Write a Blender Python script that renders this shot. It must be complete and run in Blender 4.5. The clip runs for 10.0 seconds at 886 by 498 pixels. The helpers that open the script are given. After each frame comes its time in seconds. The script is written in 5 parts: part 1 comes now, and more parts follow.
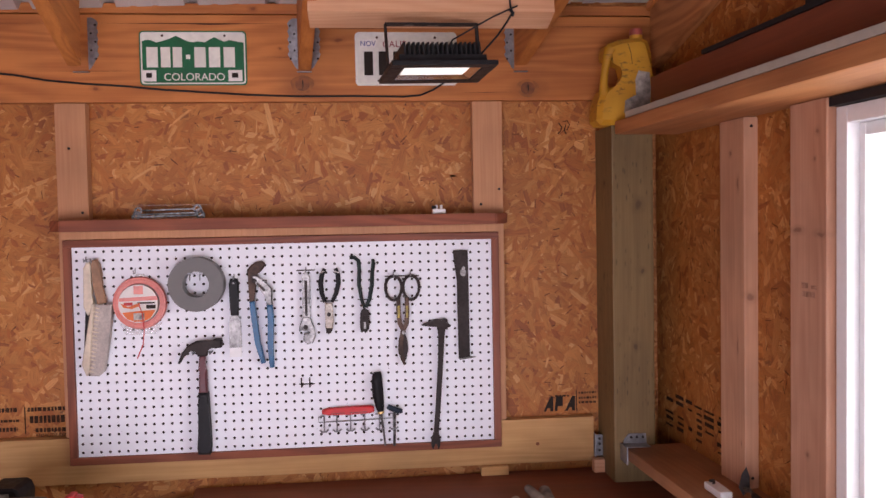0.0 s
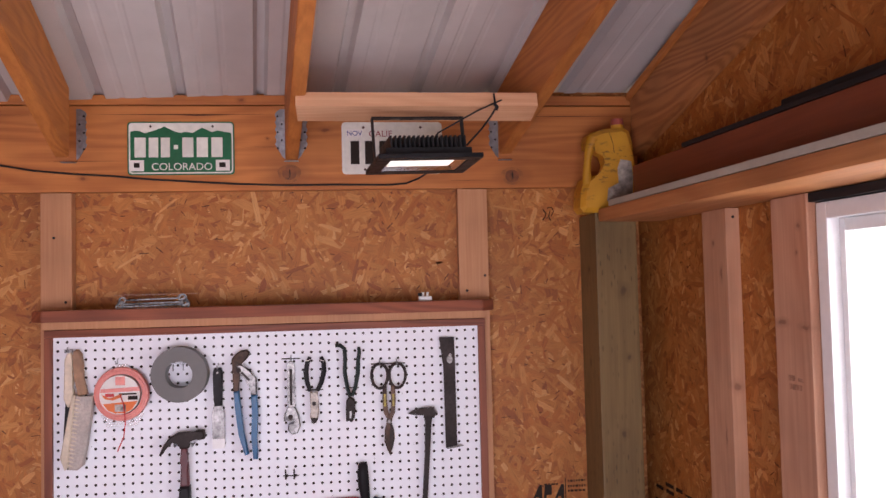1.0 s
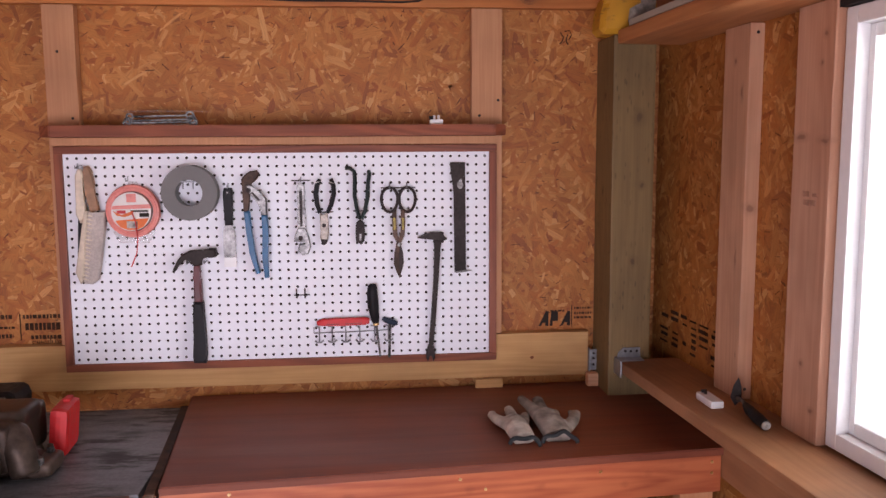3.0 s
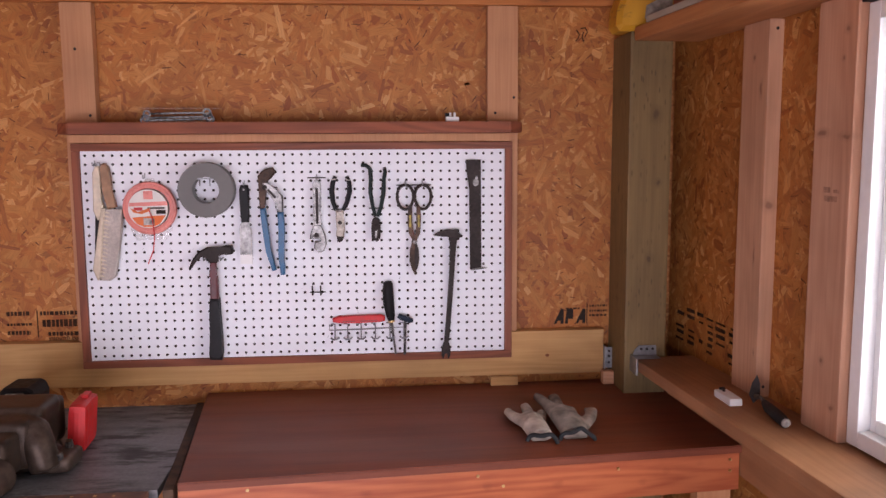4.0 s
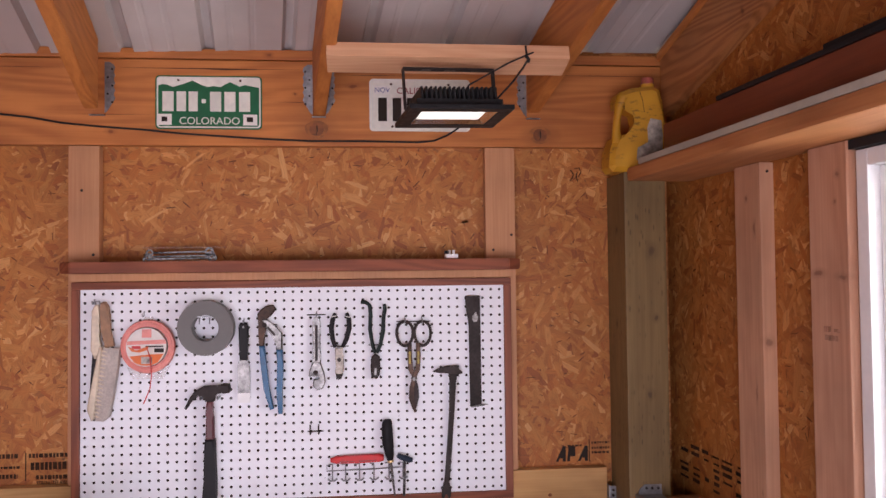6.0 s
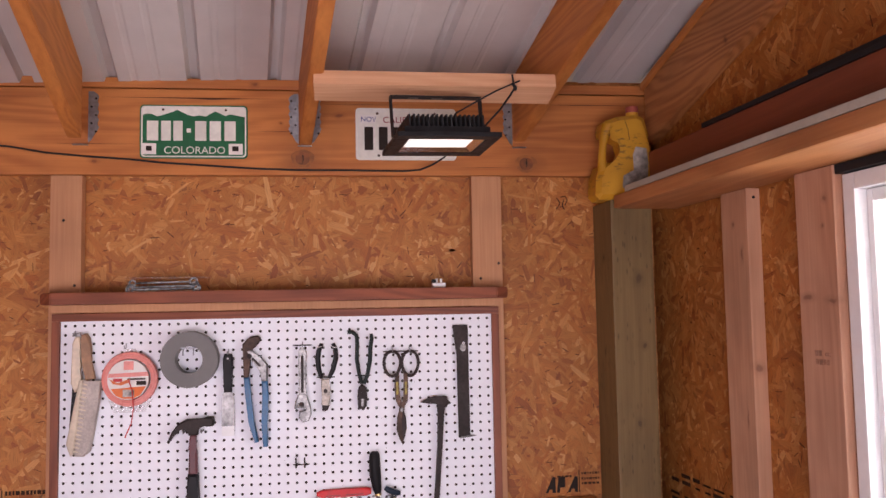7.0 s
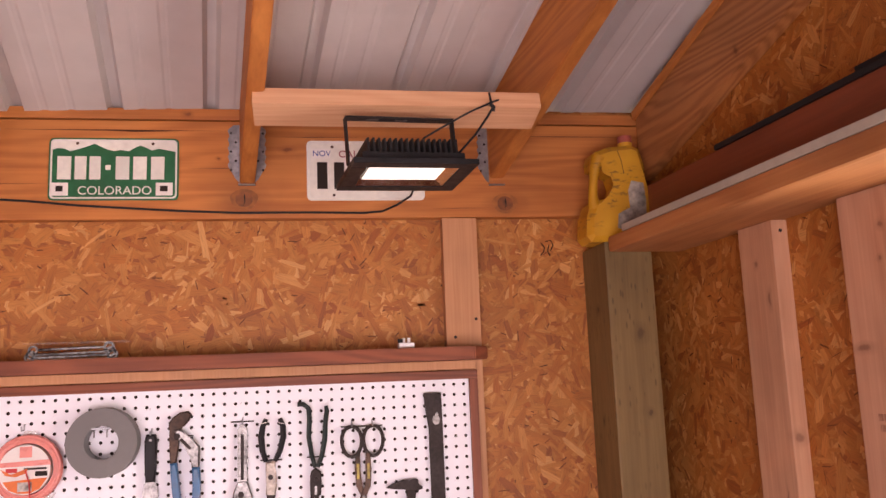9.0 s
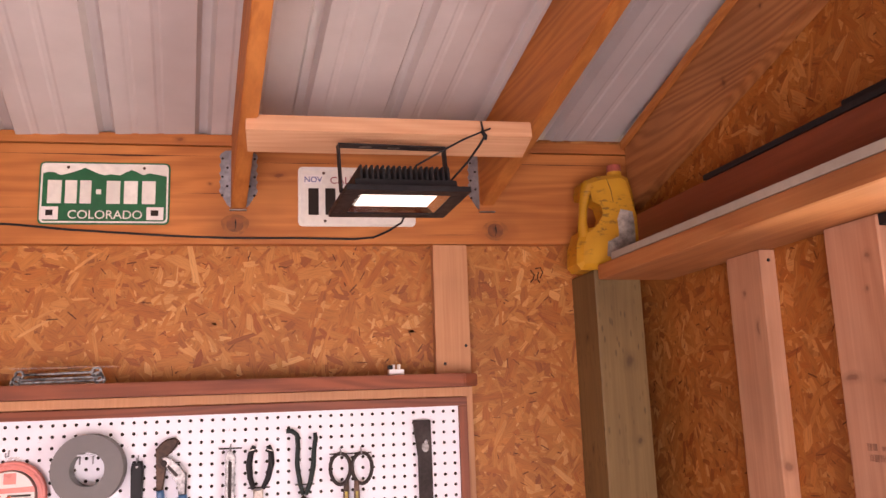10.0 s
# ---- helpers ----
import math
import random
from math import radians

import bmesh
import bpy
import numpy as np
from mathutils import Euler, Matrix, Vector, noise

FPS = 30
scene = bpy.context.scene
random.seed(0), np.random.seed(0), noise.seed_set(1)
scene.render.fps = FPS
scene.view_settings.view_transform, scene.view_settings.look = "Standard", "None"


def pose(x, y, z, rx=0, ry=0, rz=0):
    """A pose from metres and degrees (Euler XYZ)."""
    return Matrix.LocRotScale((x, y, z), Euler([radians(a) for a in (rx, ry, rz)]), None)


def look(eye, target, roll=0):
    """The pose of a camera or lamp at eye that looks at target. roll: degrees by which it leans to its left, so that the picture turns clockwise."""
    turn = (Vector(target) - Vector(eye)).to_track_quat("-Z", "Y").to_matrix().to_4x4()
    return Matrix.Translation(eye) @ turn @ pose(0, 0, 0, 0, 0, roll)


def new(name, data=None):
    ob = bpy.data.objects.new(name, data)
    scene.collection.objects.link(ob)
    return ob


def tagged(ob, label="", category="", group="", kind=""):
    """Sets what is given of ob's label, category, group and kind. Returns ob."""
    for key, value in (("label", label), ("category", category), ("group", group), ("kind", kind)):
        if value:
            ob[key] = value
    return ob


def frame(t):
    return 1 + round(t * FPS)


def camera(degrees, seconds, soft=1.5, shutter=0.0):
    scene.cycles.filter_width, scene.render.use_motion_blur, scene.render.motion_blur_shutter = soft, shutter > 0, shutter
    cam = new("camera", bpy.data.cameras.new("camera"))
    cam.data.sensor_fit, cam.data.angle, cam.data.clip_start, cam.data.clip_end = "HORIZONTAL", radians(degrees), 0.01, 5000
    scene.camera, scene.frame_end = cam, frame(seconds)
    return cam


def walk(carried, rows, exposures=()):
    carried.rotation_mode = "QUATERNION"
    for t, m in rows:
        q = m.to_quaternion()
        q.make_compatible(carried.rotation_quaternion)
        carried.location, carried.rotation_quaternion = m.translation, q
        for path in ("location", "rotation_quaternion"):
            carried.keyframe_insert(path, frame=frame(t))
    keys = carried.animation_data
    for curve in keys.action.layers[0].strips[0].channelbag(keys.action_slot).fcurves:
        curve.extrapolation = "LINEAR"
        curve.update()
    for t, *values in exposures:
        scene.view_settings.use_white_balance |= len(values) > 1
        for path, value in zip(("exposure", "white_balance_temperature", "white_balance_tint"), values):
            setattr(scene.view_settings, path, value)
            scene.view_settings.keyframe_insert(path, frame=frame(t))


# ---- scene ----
cam = camera(56.8, 10.0, soft=1.5)
# seconds, x, y, z, yaw, pitch, roll
ROWS = [
    (0, 0.140, -0.196, 1.689, -5.49, -2.25, 1.06),
    (0.5, 0.135, -0.197, 1.722, -6.17, 0.56, 1.27),
    (1, 0.134, -0.198, 1.746, -6.62, 2.46, 1.38),
    (1.5, 0.150, -0.180, 1.739, -6.47, 1.11, 1.33),
    (2, 0.156, -0.182, 1.706, -6.07, -2.13, 1.10),
    (2.5, 0.161, -0.179, 1.659, -5.63, -5.18, 0.52),
    (2.7, 0.158, -0.177, 1.642, -5.61, -6.05, 0.44),
    (3.8, 0.126, -0.175, 1.616, -5.00, -7.58, 0.29),
    (4, 0.124, -0.174, 1.617, -4.99, -6.89, 0.35),
    (4.5, 0.117, -0.171, 1.616, -5.24, -4.39, -0.16),
    (5, 0.106, -0.173, 1.635, -5.40, -2.25, -0.01),
    (5.5, 0.097, -0.179, 1.659, -5.70, -0.10, 0.41),
    (7, 0.071, -0.162, 1.637, -7.20, 4.16, 1.04),
    (7.5, 0.064, -0.100, 1.634, -8.98, 4.92, 1.57),
    (8, 0.108, 0.023, 1.618, -9.69, 6.32, 1.44),
    (8.5, 0.134, 0.143, 1.620, -9.13, 7.89, 1.91),
    (9, 0.115, 0.195, 1.625, -9.38, 8.90, 2.24),
    (9.5, 0.114, 0.196, 1.626, -10.31, 9.85, 2.00),
    (10, 0.101, 0.190, 1.630, -10.46, 10.57, 2.00),
]
# the clip's camera brightens and warms as it nears the beam
EXPOSURES = [(0.0, 0.20, 6550, 14), (5.5, 0.18, 6550, 13), (7.0, 0.27, 6800, 15.5), (8.0, 0.41, 7200, 19), (9.0, 0.58, 7800, 24), (10.0, 0.76, 7850, 24)]
walk(cam, [(t, pose(x, y, z, 90 + pitch, roll, yaw)) for t, x, y, z, yaw, pitch, roll in ROWS], EXPOSURES)

# ---- daylight ----
world = bpy.data.worlds.new("sky")
scene.world = world
world.use_nodes = True
wn = world.node_tree.nodes
sky = wn.new("ShaderNodeTexSky")
sky.sky_type, sky.sun_disc = "NISHITA", False
sky.sun_elevation, sky.sun_rotation = radians(56), radians(15)
world.node_tree.links.new(sky.outputs[0], wn["Background"].inputs[0])
wn["Background"].inputs[1].default_value = 0.12

sun = new("sun", bpy.data.lights.new("sun", "SUN"))
sun.data.energy, sun.data.angle, sun.data.color = 3.0, radians(0.5), (1.0, 0.95, 0.88)
sun.matrix_world = look((1.2, 4.4, 6.7), (0, 0, 0))


def sky_panel(name, eye, target, w, h, watts, colour):
    """The sky's light in an opening of the shed."""
    lamp = new(name, bpy.data.lights.new(name, "AREA"))
    lamp.data.shape, lamp.data.size, lamp.data.size_y = "RECTANGLE", w, h
    lamp.data.energy, lamp.data.color = watts, colour
    lamp.matrix_world = look(eye, target)
    return lamp


sky_panel("door_daylight", (-0.52, -1.62, 0.74), (-0.30, 2.0, 0.72), 2.3, 1.35, 66, (1.0, 0.915, 1.06))
sky_panel("window_daylight", (1.30, 0.85, 1.46), (0.0, 0.95, 1.40), 0.85, 0.8, 10, (0.94, 0.95, 1.0))


# ---- materials ----
class Nodes:
    """A small wrapper to write node materials briefly."""

    def __init__(self, name, rough=0.6, metal=0.0):
        self.mat = bpy.data.materials.new(name)
        self.mat.use_nodes = True
        self.t = self.mat.node_tree
        self.bsdf = self.t.nodes["Principled BSDF"]
        self.bsdf.inputs["Roughness"].default_value = rough
        self.bsdf.inputs["Metallic"].default_value = metal

    def put(self, socket, value):
        if isinstance(value, bpy.types.NodeSocket):
            self.t.links.new(value, socket)
        elif isinstance(value, (tuple, list)) and len(value) == 3 and socket.type == "RGBA":
            socket.default_value = (*value, 1)
        else:
            socket.default_value = value

    def node(self, kind, **ins):
        n = self.t.nodes.new("ShaderNode" + kind)
        for k, v in ins.items():
            self.put(n.inputs[k.replace("_", " ")], v)
        return n

    def place(self, scale=(1, 1, 1), turn=(0, 0, 0), vary=True):
        c = self.node("TexCoord").outputs["Object"]
        if vary:
            r = self.node("ObjectInfo").outputs["Random"]
            s = self.math("MULTIPLY", r, 17.0)
            c = self.vec("ADD", c, s)
        m = self.node("Mapping", Vector=c)
        m.inputs["Scale"].default_value = scale
        m.inputs["Rotation"].default_value = [radians(a) for a in turn]
        return m.outputs[0]

    def vec(self, op, a, b):
        n = self.t.nodes.new("ShaderNodeVectorMath")
        n.operation = op
        self.put(n.inputs[0], a)
        self.put(n.inputs[1], b)
        return n.outputs[0]

    def math(self, op, a, b=0.5, c=None):
        n = self.t.nodes.new("ShaderNodeMath")
        n.operation = op
        n.use_clamp = op == "SUBTRACT"
        self.put(n.inputs[0], a)
        self.put(n.inputs[1], b)
        if c is not None:
            self.put(n.inputs[2], c)
        return n.outputs[0]

    def noise(self, vector, scale, detail=3.0, rough=0.55, distortion=0.0):
        n = self.node("TexNoise", Vector=vector, Scale=scale, Detail=detail, Roughness=rough, Distortion=distortion)
        return n.outputs[0]

    def ramp(self, fac, *stops):
        n = self.t.nodes.new("ShaderNodeValToRGB")
        while len(n.color_ramp.elements) < len(stops):
            n.color_ramp.elements.new(0.5)
        for e, (p, c) in zip(n.color_ramp.elements, stops):
            e.position = p
            e.color = (c, c, c, 1) if isinstance(c, (int, float)) else (*c, 1)
        self.put(n.inputs[0], fac)
        return n.outputs[0]

    def mix(self, fac, a, b, kind="MIX"):
        n = self.t.nodes.new("ShaderNodeMix")
        n.data_type, n.blend_type = "RGBA", kind
        self.put(n.inputs[0], fac)
        self.put(n.inputs[6], a)
        self.put(n.inputs[7], b)
        return n.outputs[2]

    def done(self, colour, bump=None, strength=0.2, depth=0.002, rough=None):
        self.put(self.bsdf.inputs["Base Color"], colour)
        if rough is not None:
            self.put(self.bsdf.inputs["Roughness"], rough)
        if bump is not None:
            b = self.node("Bump", Strength=strength, Distance=depth, Height=bump)
            self.put(self.bsdf.inputs["Normal"], b.outputs[0])
        return self.mat


def plain(name, colour, rough=0.5, metal=0.0, vary=0.15, grain=60.0, bump=0.0):
    """A paint, plastic or metal with slight stains at two scales."""
    k = Nodes(name, rough, metal)
    v = k.place()
    a = k.noise(v, grain, 4.0)
    b = k.noise(v, grain / 9, 2.0)
    f = k.math("MULTIPLY", a, b)
    dark = tuple(c * (1 - vary * 1.6) for c in colour)
    lite = tuple(min(1.0, c * (1 + vary)) for c in colour)
    col = k.ramp(f, (0.12, dark), (0.42, lite))
    if max(colour) < 0.1:
        k.bsdf.inputs["Specular IOR Level"].default_value = 0.18
    return k.done(col, a if bump else None, bump, 0.001, k.ramp(a, (0.3, max(0.02, rough - 0.08)), (0.7, min(1.0, rough + 0.1))))


def wood(name, dark, light, axis, rough=0.62, fine=1.0, knots=0.5, soil=0.25, rings=0.16, spots=(), incised=0.0):
    """Sawn lumber with its grain along an axis."""
    k = Nodes(name, rough)
    i = "xyz".index(axis)

    def along(across, length):
        s = [across] * 3
        s[i] = length
        return tuple(s)

    v = k.place(along(1.0, 0.12))
    warp = k.noise(v, 5.0, 2.0)
    w = k.t.nodes.new("ShaderNodeTexWave")
    w.wave_type, w.rings_direction = "RINGS", axis.upper()
    k.put(w.inputs["Vector"], k.vec("ADD", v, k.vec("MULTIPLY", warp, (0.35, 0.35, 0.35))))
    for key, value in (("Scale", 9.0 * fine), ("Distortion", 2.5), ("Detail", 2.0), ("Detail Scale", 2.0)):
        w.inputs[key].default_value = value
    fibre = k.noise(k.place(along(150.0, 4.0)), 1.0, 3.0)
    broad = k.noise(k.place(along(7.0, 1.1)), 1.0, 2.0)
    f = k.math("MULTIPLY_ADD", w.outputs["Fac"], rings, k.math("MULTIPLY_ADD", fibre, 0.55, k.math("MULTIPLY", broad, 0.5)))
    mid = tuple((a + b) / 2 for a, b in zip(dark, light))
    col = k.ramp(f, (0.32, dark), (0.58, mid), (0.86, light))
    spot = k.node("TexVoronoi", Vector=k.place(along(5.5, 2.2)), Scale=1.0, Randomness=1.0)
    pick = k.math("GREATER_THAN", spot.outputs["Color"], 1.0 - knots * 0.78)
    near = k.ramp(spot.outputs["Distance"], (0.04, 1.0), (0.13, 0.0))
    col = k.mix(k.math("MULTIPLY", k.math("MULTIPLY", near, pick), 0.75), col, tuple(c * 0.28 for c in dark))
    raw = k.node("TexCoord").outputs["Object"]
    wob = k.node("TexNoise", Vector=raw, Scale=38.0, Detail=3.0).outputs["Color"]
    wob = k.vec("MULTIPLY", k.vec("SUBTRACT", wob, (0.5, 0.5, 0.5)), (0.016, 0.016, 0.016))
    for centre, size in spots:
        off = k.vec("DIVIDE", k.vec("SUBTRACT", k.vec("ADD", raw, wob), centre), size)
        far = k.t.nodes.new("ShaderNodeVectorMath")
        far.operation = "LENGTH"
        k.put(far.inputs[0], off)
        d = far.outputs["Value"]
        col = k.mix(k.ramp(d, (0.35, 0.42), (1.05, 0.0)), col, tuple(c * 0.62 for c in dark))
        col = k.mix(k.ramp(d, (0.22, 0.62), (0.46, 0.0)), col, (dark[0] * 0.42, dark[1] * 0.34, dark[2] * 0.34))
    if incised:
        slit = k.node("TexVoronoi", Vector=k.place(along(95.0, 26.0)), Scale=1.0, Randomness=0.75)
        hit = k.ramp(slit.outputs["Distance"], (0.16, incised), (0.30, 0.0))
        hit = k.math("MULTIPLY", hit, k.ramp(k.noise(k.place(), 9.0, 2.0), (0.42, 0.0), (0.56, 1.0)))
        col = k.mix(hit, col, tuple(c * 0.35 for c in dark))
    stain = k.ramp(k.noise(k.place(), 3.2, 4.0), (0.42, 1.0), (0.72, 1.0 - soil))
    col = k.mix(1.0, col, stain, "MULTIPLY")
    return k.done(col, fibre, 0.25, 0.0012, k.ramp(broad, (0.3, rough - 0.08), (0.7, rough + 0.1)))


def strand_board(name, axis):
    """Oriented strand board in a sheet whose normal is the axis: overlapping flakes turned at random."""
    k = Nodes(name, 0.62)
    swap = {"y": (90, 0, 0), "x": (0, 90, 0)}[axis]
    base = k.place((1, 1, 1), swap, vary=False)
    wob = k.node("TexNoise", Vector=base, Scale=45.0, Detail=2.0).outputs["Color"]
    base = k.vec("ADD", base, k.vec("MULTIPLY", wob, (0.012, 0.012, 0.0)))

    def turned(angle, sx, sy, shift):
        m = k.node("Mapping", Vector=base)
        m.inputs["Rotation"].default_value = (0, 0, radians(angle))
        m.inputs["Location"].default_value = (shift, shift * 0.6, 0.0)
        return k.vec("MULTIPLY", m.outputs[0], (sx, sy, 0.0))

    col, height = None, None
    for n, (turn, sx, sy, cut) in enumerate(((10, 11, 22, 0.0), (64, 10, 18, 0.42), (-32, 11, 24, 0.45), (98, 12, 29, 0.54), (-68, 15, 42, 0.60), (38, 18, 54, 0.66), (140, 25, 92, 0.74), (15, 28, 110, 0.78))):
        vor = k.node("TexVoronoi", Vector=turned(turn, sx, sy, n * 1.37), Scale=1.0, Randomness=0.95)
        sep = k.node("SeparateColor", Color=vor.outputs["Color"])
        grain = k.noise(turned(turn, 28, 330, n * 0.31), 1.0, 2.0)
        tone = k.math("MULTIPLY_ADD", grain, 0.36, k.math("MULTIPLY", sep.outputs["Red"], 0.70))
        c = k.ramp(tone, (0.06, (0.190, 0.058, 0.013)), (0.34, (0.365, 0.130, 0.027)), (0.68, (0.460, 0.180, 0.042)), (0.97, (0.64, 0.330, 0.110)))
        if col is None:
            col, height = c, sep.outputs["Red"]
        else:
            over = k.math("GREATER_THAN", sep.outputs["Green"], cut)
            col = k.mix(over, col, c)
            height = k.mix(over, height, sep.outputs["Blue"])
    for turn, lo in ((50, 0.68), (-20, 0.70), (95, 0.71)):
        dark = k.ramp(k.noise(turned(turn, 22, 120, turn * 0.1), 1.0, 2.0), (lo, 0.0), (lo + 0.03, 1.0))
        col = k.mix(k.math("MULTIPLY", dark, 0.75), col, (0.11, 0.036, 0.011))
    cloud = k.ramp(k.noise(base, 2.6, 3.0), (0.35, 0.78), (0.65, 1.00))
    col = k.mix(1.0, col, cloud, "MULTIPLY")
    return k.done(col, height, 0.4, 0.0016)


def flake_wood():
    """Wood strands pressed into a sheet: each one has its tone and its grain along its length."""
    k = Nodes("pressed_strands", 0.6)
    r = k.node("NewGeometry").outputs["Random Per Island"]
    white = k.t.nodes.new("ShaderNodeTexWhiteNoise")
    white.noise_dimensions = "1D"
    k.put(white.inputs["W"], k.math("MULTIPLY", r, 97.0))
    uv = k.node("TexCoord").outputs["UV"]
    m = k.node("Mapping", Vector=uv)
    m.inputs["Scale"].default_value = (26.0, 420.0, 1.0)
    grain = k.noise(m.outputs[0], 1.0, 3.0)
    col = k.ramp(r, (0.0, (0.290, 0.084, 0.015)), (0.12, (0.375, 0.122, 0.021)), (0.40, (0.420, 0.147, 0.027)), (0.72, (0.465, 0.178, 0.036)), (0.92, (0.530, 0.225, 0.056)), (1.0, (0.630, 0.315, 0.105)))
    col = k.mix(1.0, col, k.ramp(grain, (0.28, 0.62), (0.50, 0.98), (0.72, 1.10)), "MULTIPLY")
    red = k.ramp(white.outputs["Value"], (0.55, (1.0, 1.0, 1.0)), (1.0, (1.0, 0.88, 0.74)))
    col = k.mix(1.0, col, red, "MULTIPLY")
    cloud = k.ramp(k.noise(k.place(vary=False), 2.3, 4.0), (0.34, 0.80), (0.66, 1.04))
    col = k.mix(1.0, col, cloud, "MULTIPLY")
    return k.done(col, grain, 0.35, 0.0008)


STRAND = flake_wood()
# dark colour for the shadow in cracks between strands
STRAND_GAP_SHADE = plain("strand_gap_shade", (0.130, 0.040, 0.011), 0.8, vary=0.3)
OSB_BACK = strand_board("strand_board_y", "y")
OSB_SIDE = strand_board("strand_board_x", "x")
STUD = wood("fir_upright", (0.420, 0.180, 0.078), (0.600, 0.305, 0.152), "z", knots=0.35, rings=0.07)
STUD_PINK = wood("fir_pink_upright", (0.46, 0.245, 0.155), (0.63, 0.385, 0.262), "z", knots=0.6, rings=0.06)
BEAM = wood("fir_beam", (0.345, 0.099, 0.019), (0.54, 0.195, 0.046), "x", knots=0.25, rings=0.30, spots=(((-0.032, 2.258, 2.085), (0.075, 0.06, 0.050)), ((0.640, 2.258, 2.072), (0.070, 0.06, 0.046)), ((-0.170, 2.254, 2.303), (0.020, 0.03, 0.014)), ((0.075, 2.258, 2.215), (0.030, 0.03, 0.012)), ((-0.095, 2.258, 2.190), (0.012, 0.03, 0.008)), ((-0.62, 2.258, 2.075), (0.025, 0.03, 0.012))))
GIRT = wood("pine_girt", (0.460, 0.233, 0.075), (0.640, 0.372, 0.150), "x", knots=0.2)
RAFTER = wood("fir_rafter", (0.37, 0.112, 0.023), (0.59, 0.222, 0.054), "y", knots=0.15, rings=0.26)
RAKE = wood("fir_rake", (0.30, 0.100, 0.029), (0.52, 0.220, 0.076), "y", fine=1.3, knots=0.5, rings=0.42, spots=(((1.03, 1.75, 2.30), (0.03, 0.016, 0.020)), ((1.03, 1.45, 2.42), (0.03, 0.020, 0.024)), ((1.03, 1.60, 2.41), (0.03, 0.012, 0.014))))
LEDGE = wood("weathered_ledge", (0.29, 0.122, 0.052), (0.42, 0.198, 0.092), "y", knots=0.7, rings=0.14, soil=0.45)
PLATE = wood("fir_plate", (0.33, 0.112, 0.034), (0.50, 0.215, 0.078), "y", knots=0.2, rings=0.22)
BLOCKING = wood("planed_fir", (0.620, 0.316, 0.167), (0.780, 0.465, 0.282), "x", knots=0.0, soil=0.1)
STUD_MID = wood("fir_pink_knotty", (0.45, 0.222, 0.126), (0.64, 0.370, 0.228), "z", knots=0.3, rings=0.10, spots=(((1.046, 1.687, 1.482), (0.022, 0.03, 0.026)), ((1.030, 1.715, 1.755), (0.02, 0.013, 0.034)), ((1.030, 1.720, 1.36), (0.02, 0.006, 0.05)), ((1.030, 1.75, 1.83), (0.02, 0.010, 0.016)), ((1.030, 1.705, 1.12), (0.02, 0.005, 0.016))))
STUD_NEAR = wood("fir_pink_cross_knots", (0.43, 0.205, 0.120), (0.61, 0.350, 0.225), "z", knots=0.3, rings=0.12, spots=(((1.030, 1.385, 1.640), (0.03, 0.034, 0.013)), ((1.030, 1.465, 1.646), (0.03, 0.040, 0.015)), ((1.030, 1.395, 1.850), (0.02, 0.016, 0.016)), ((1.030, 1.405, 1.795), (0.02, 0.010, 0.010)), ((1.030, 1.43, 1.17), (0.02, 0.014, 0.014)), ((1.030, 1.39, 1.08), (0.02, 0.016, 0.012))))
POST = wood("treated_post", (0.142, 0.086, 0.029), (0.245, 0.160, 0.060), "z", knots=0.4, rings=0.10, incised=0.5, spots=(((0.936, 2.125, 1.715), (0.026, 0.03, 0.034)), ((0.925, 2.125, 1.30), (0.018, 0.03, 0.024)), ((0.858, 2.20, 1.78), (0.02, 0.018, 0.022)), ((0.858, 2.21, 1.50), (0.02, 0.015, 0.020)), ((0.945, 2.125, 1.52), (0.016, 0.03, 0.020))))
STAIN_X = wood("redwood_stain_x", (0.128, 0.029, 0.0115), (0.265, 0.072, 0.030), "x", rough=0.62, knots=0.0, soil=0.25, rings=0.34)
STAIN_Z = wood("redwood_stain_z", (0.128, 0.029, 0.0115), (0.265, 0.072, 0.030), "z", rough=0.62, knots=0.0, soil=0.25, rings=0.34)
STAIN_Y = wood("redwood_stain_y", (0.150, 0.033, 0.012), (0.220, 0.054, 0.021), "y", rough=0.55, knots=0.2, soil=0.15)
APRON = wood("redwood_apron", (0.315, 0.062, 0.021), (0.500, 0.140, 0.050), "x", rough=0.5, knots=1.0, soil=0.15, rings=0.34, spots=(((0.82, 1.63, 0.848), (0.020, 0.05, 0.018)), ((0.905, 1.63, 0.862), (0.024, 0.05, 0.014)), ((0.55, 1.62, 0.835), (0.020, 0.05, 0.012)), ((0.38, 1.61, 0.842), (0.018, 0.05, 0.012)), ((0.76, 1.63, 0.826), (0.018, 0.05, 0.012)), ((0.10, 1.59, 0.845), (0.02, 0.05, 0.012))))
PLY = wood("bench_ply", (0.140, 0.031, 0.0125), (0.215, 0.053, 0.022), "x", rough=0.55, fine=0.5, knots=0.0, soil=0.2)
# brown hardboard core, darkened to carry the shade inside the peg holes
HARDBOARD_SHADED = plain("hardboard_core_shaded", (0.035, 0.024, 0.018), 0.9, vary=0.2)
WHITE_BOARD = plain("white_hardboard", (0.83, 0.845, 0.90), 0.5, vary=0.03, grain=25)
GALV = plain("galvanised_steel", (0.36, 0.37, 0.39), 0.42, 0.85, vary=0.25, grain=90)
VINYL = plain("white_vinyl", (0.80, 0.80, 0.80), 0.4, vary=0.03)
STRIP = plain("grey_plastic_strip", (0.40, 0.37, 0.31), 0.5, vary=0.08)
BLACK = plain("black_plastic_and_gap", (0.018, 0.018, 0.02), 0.45, vary=0.2)
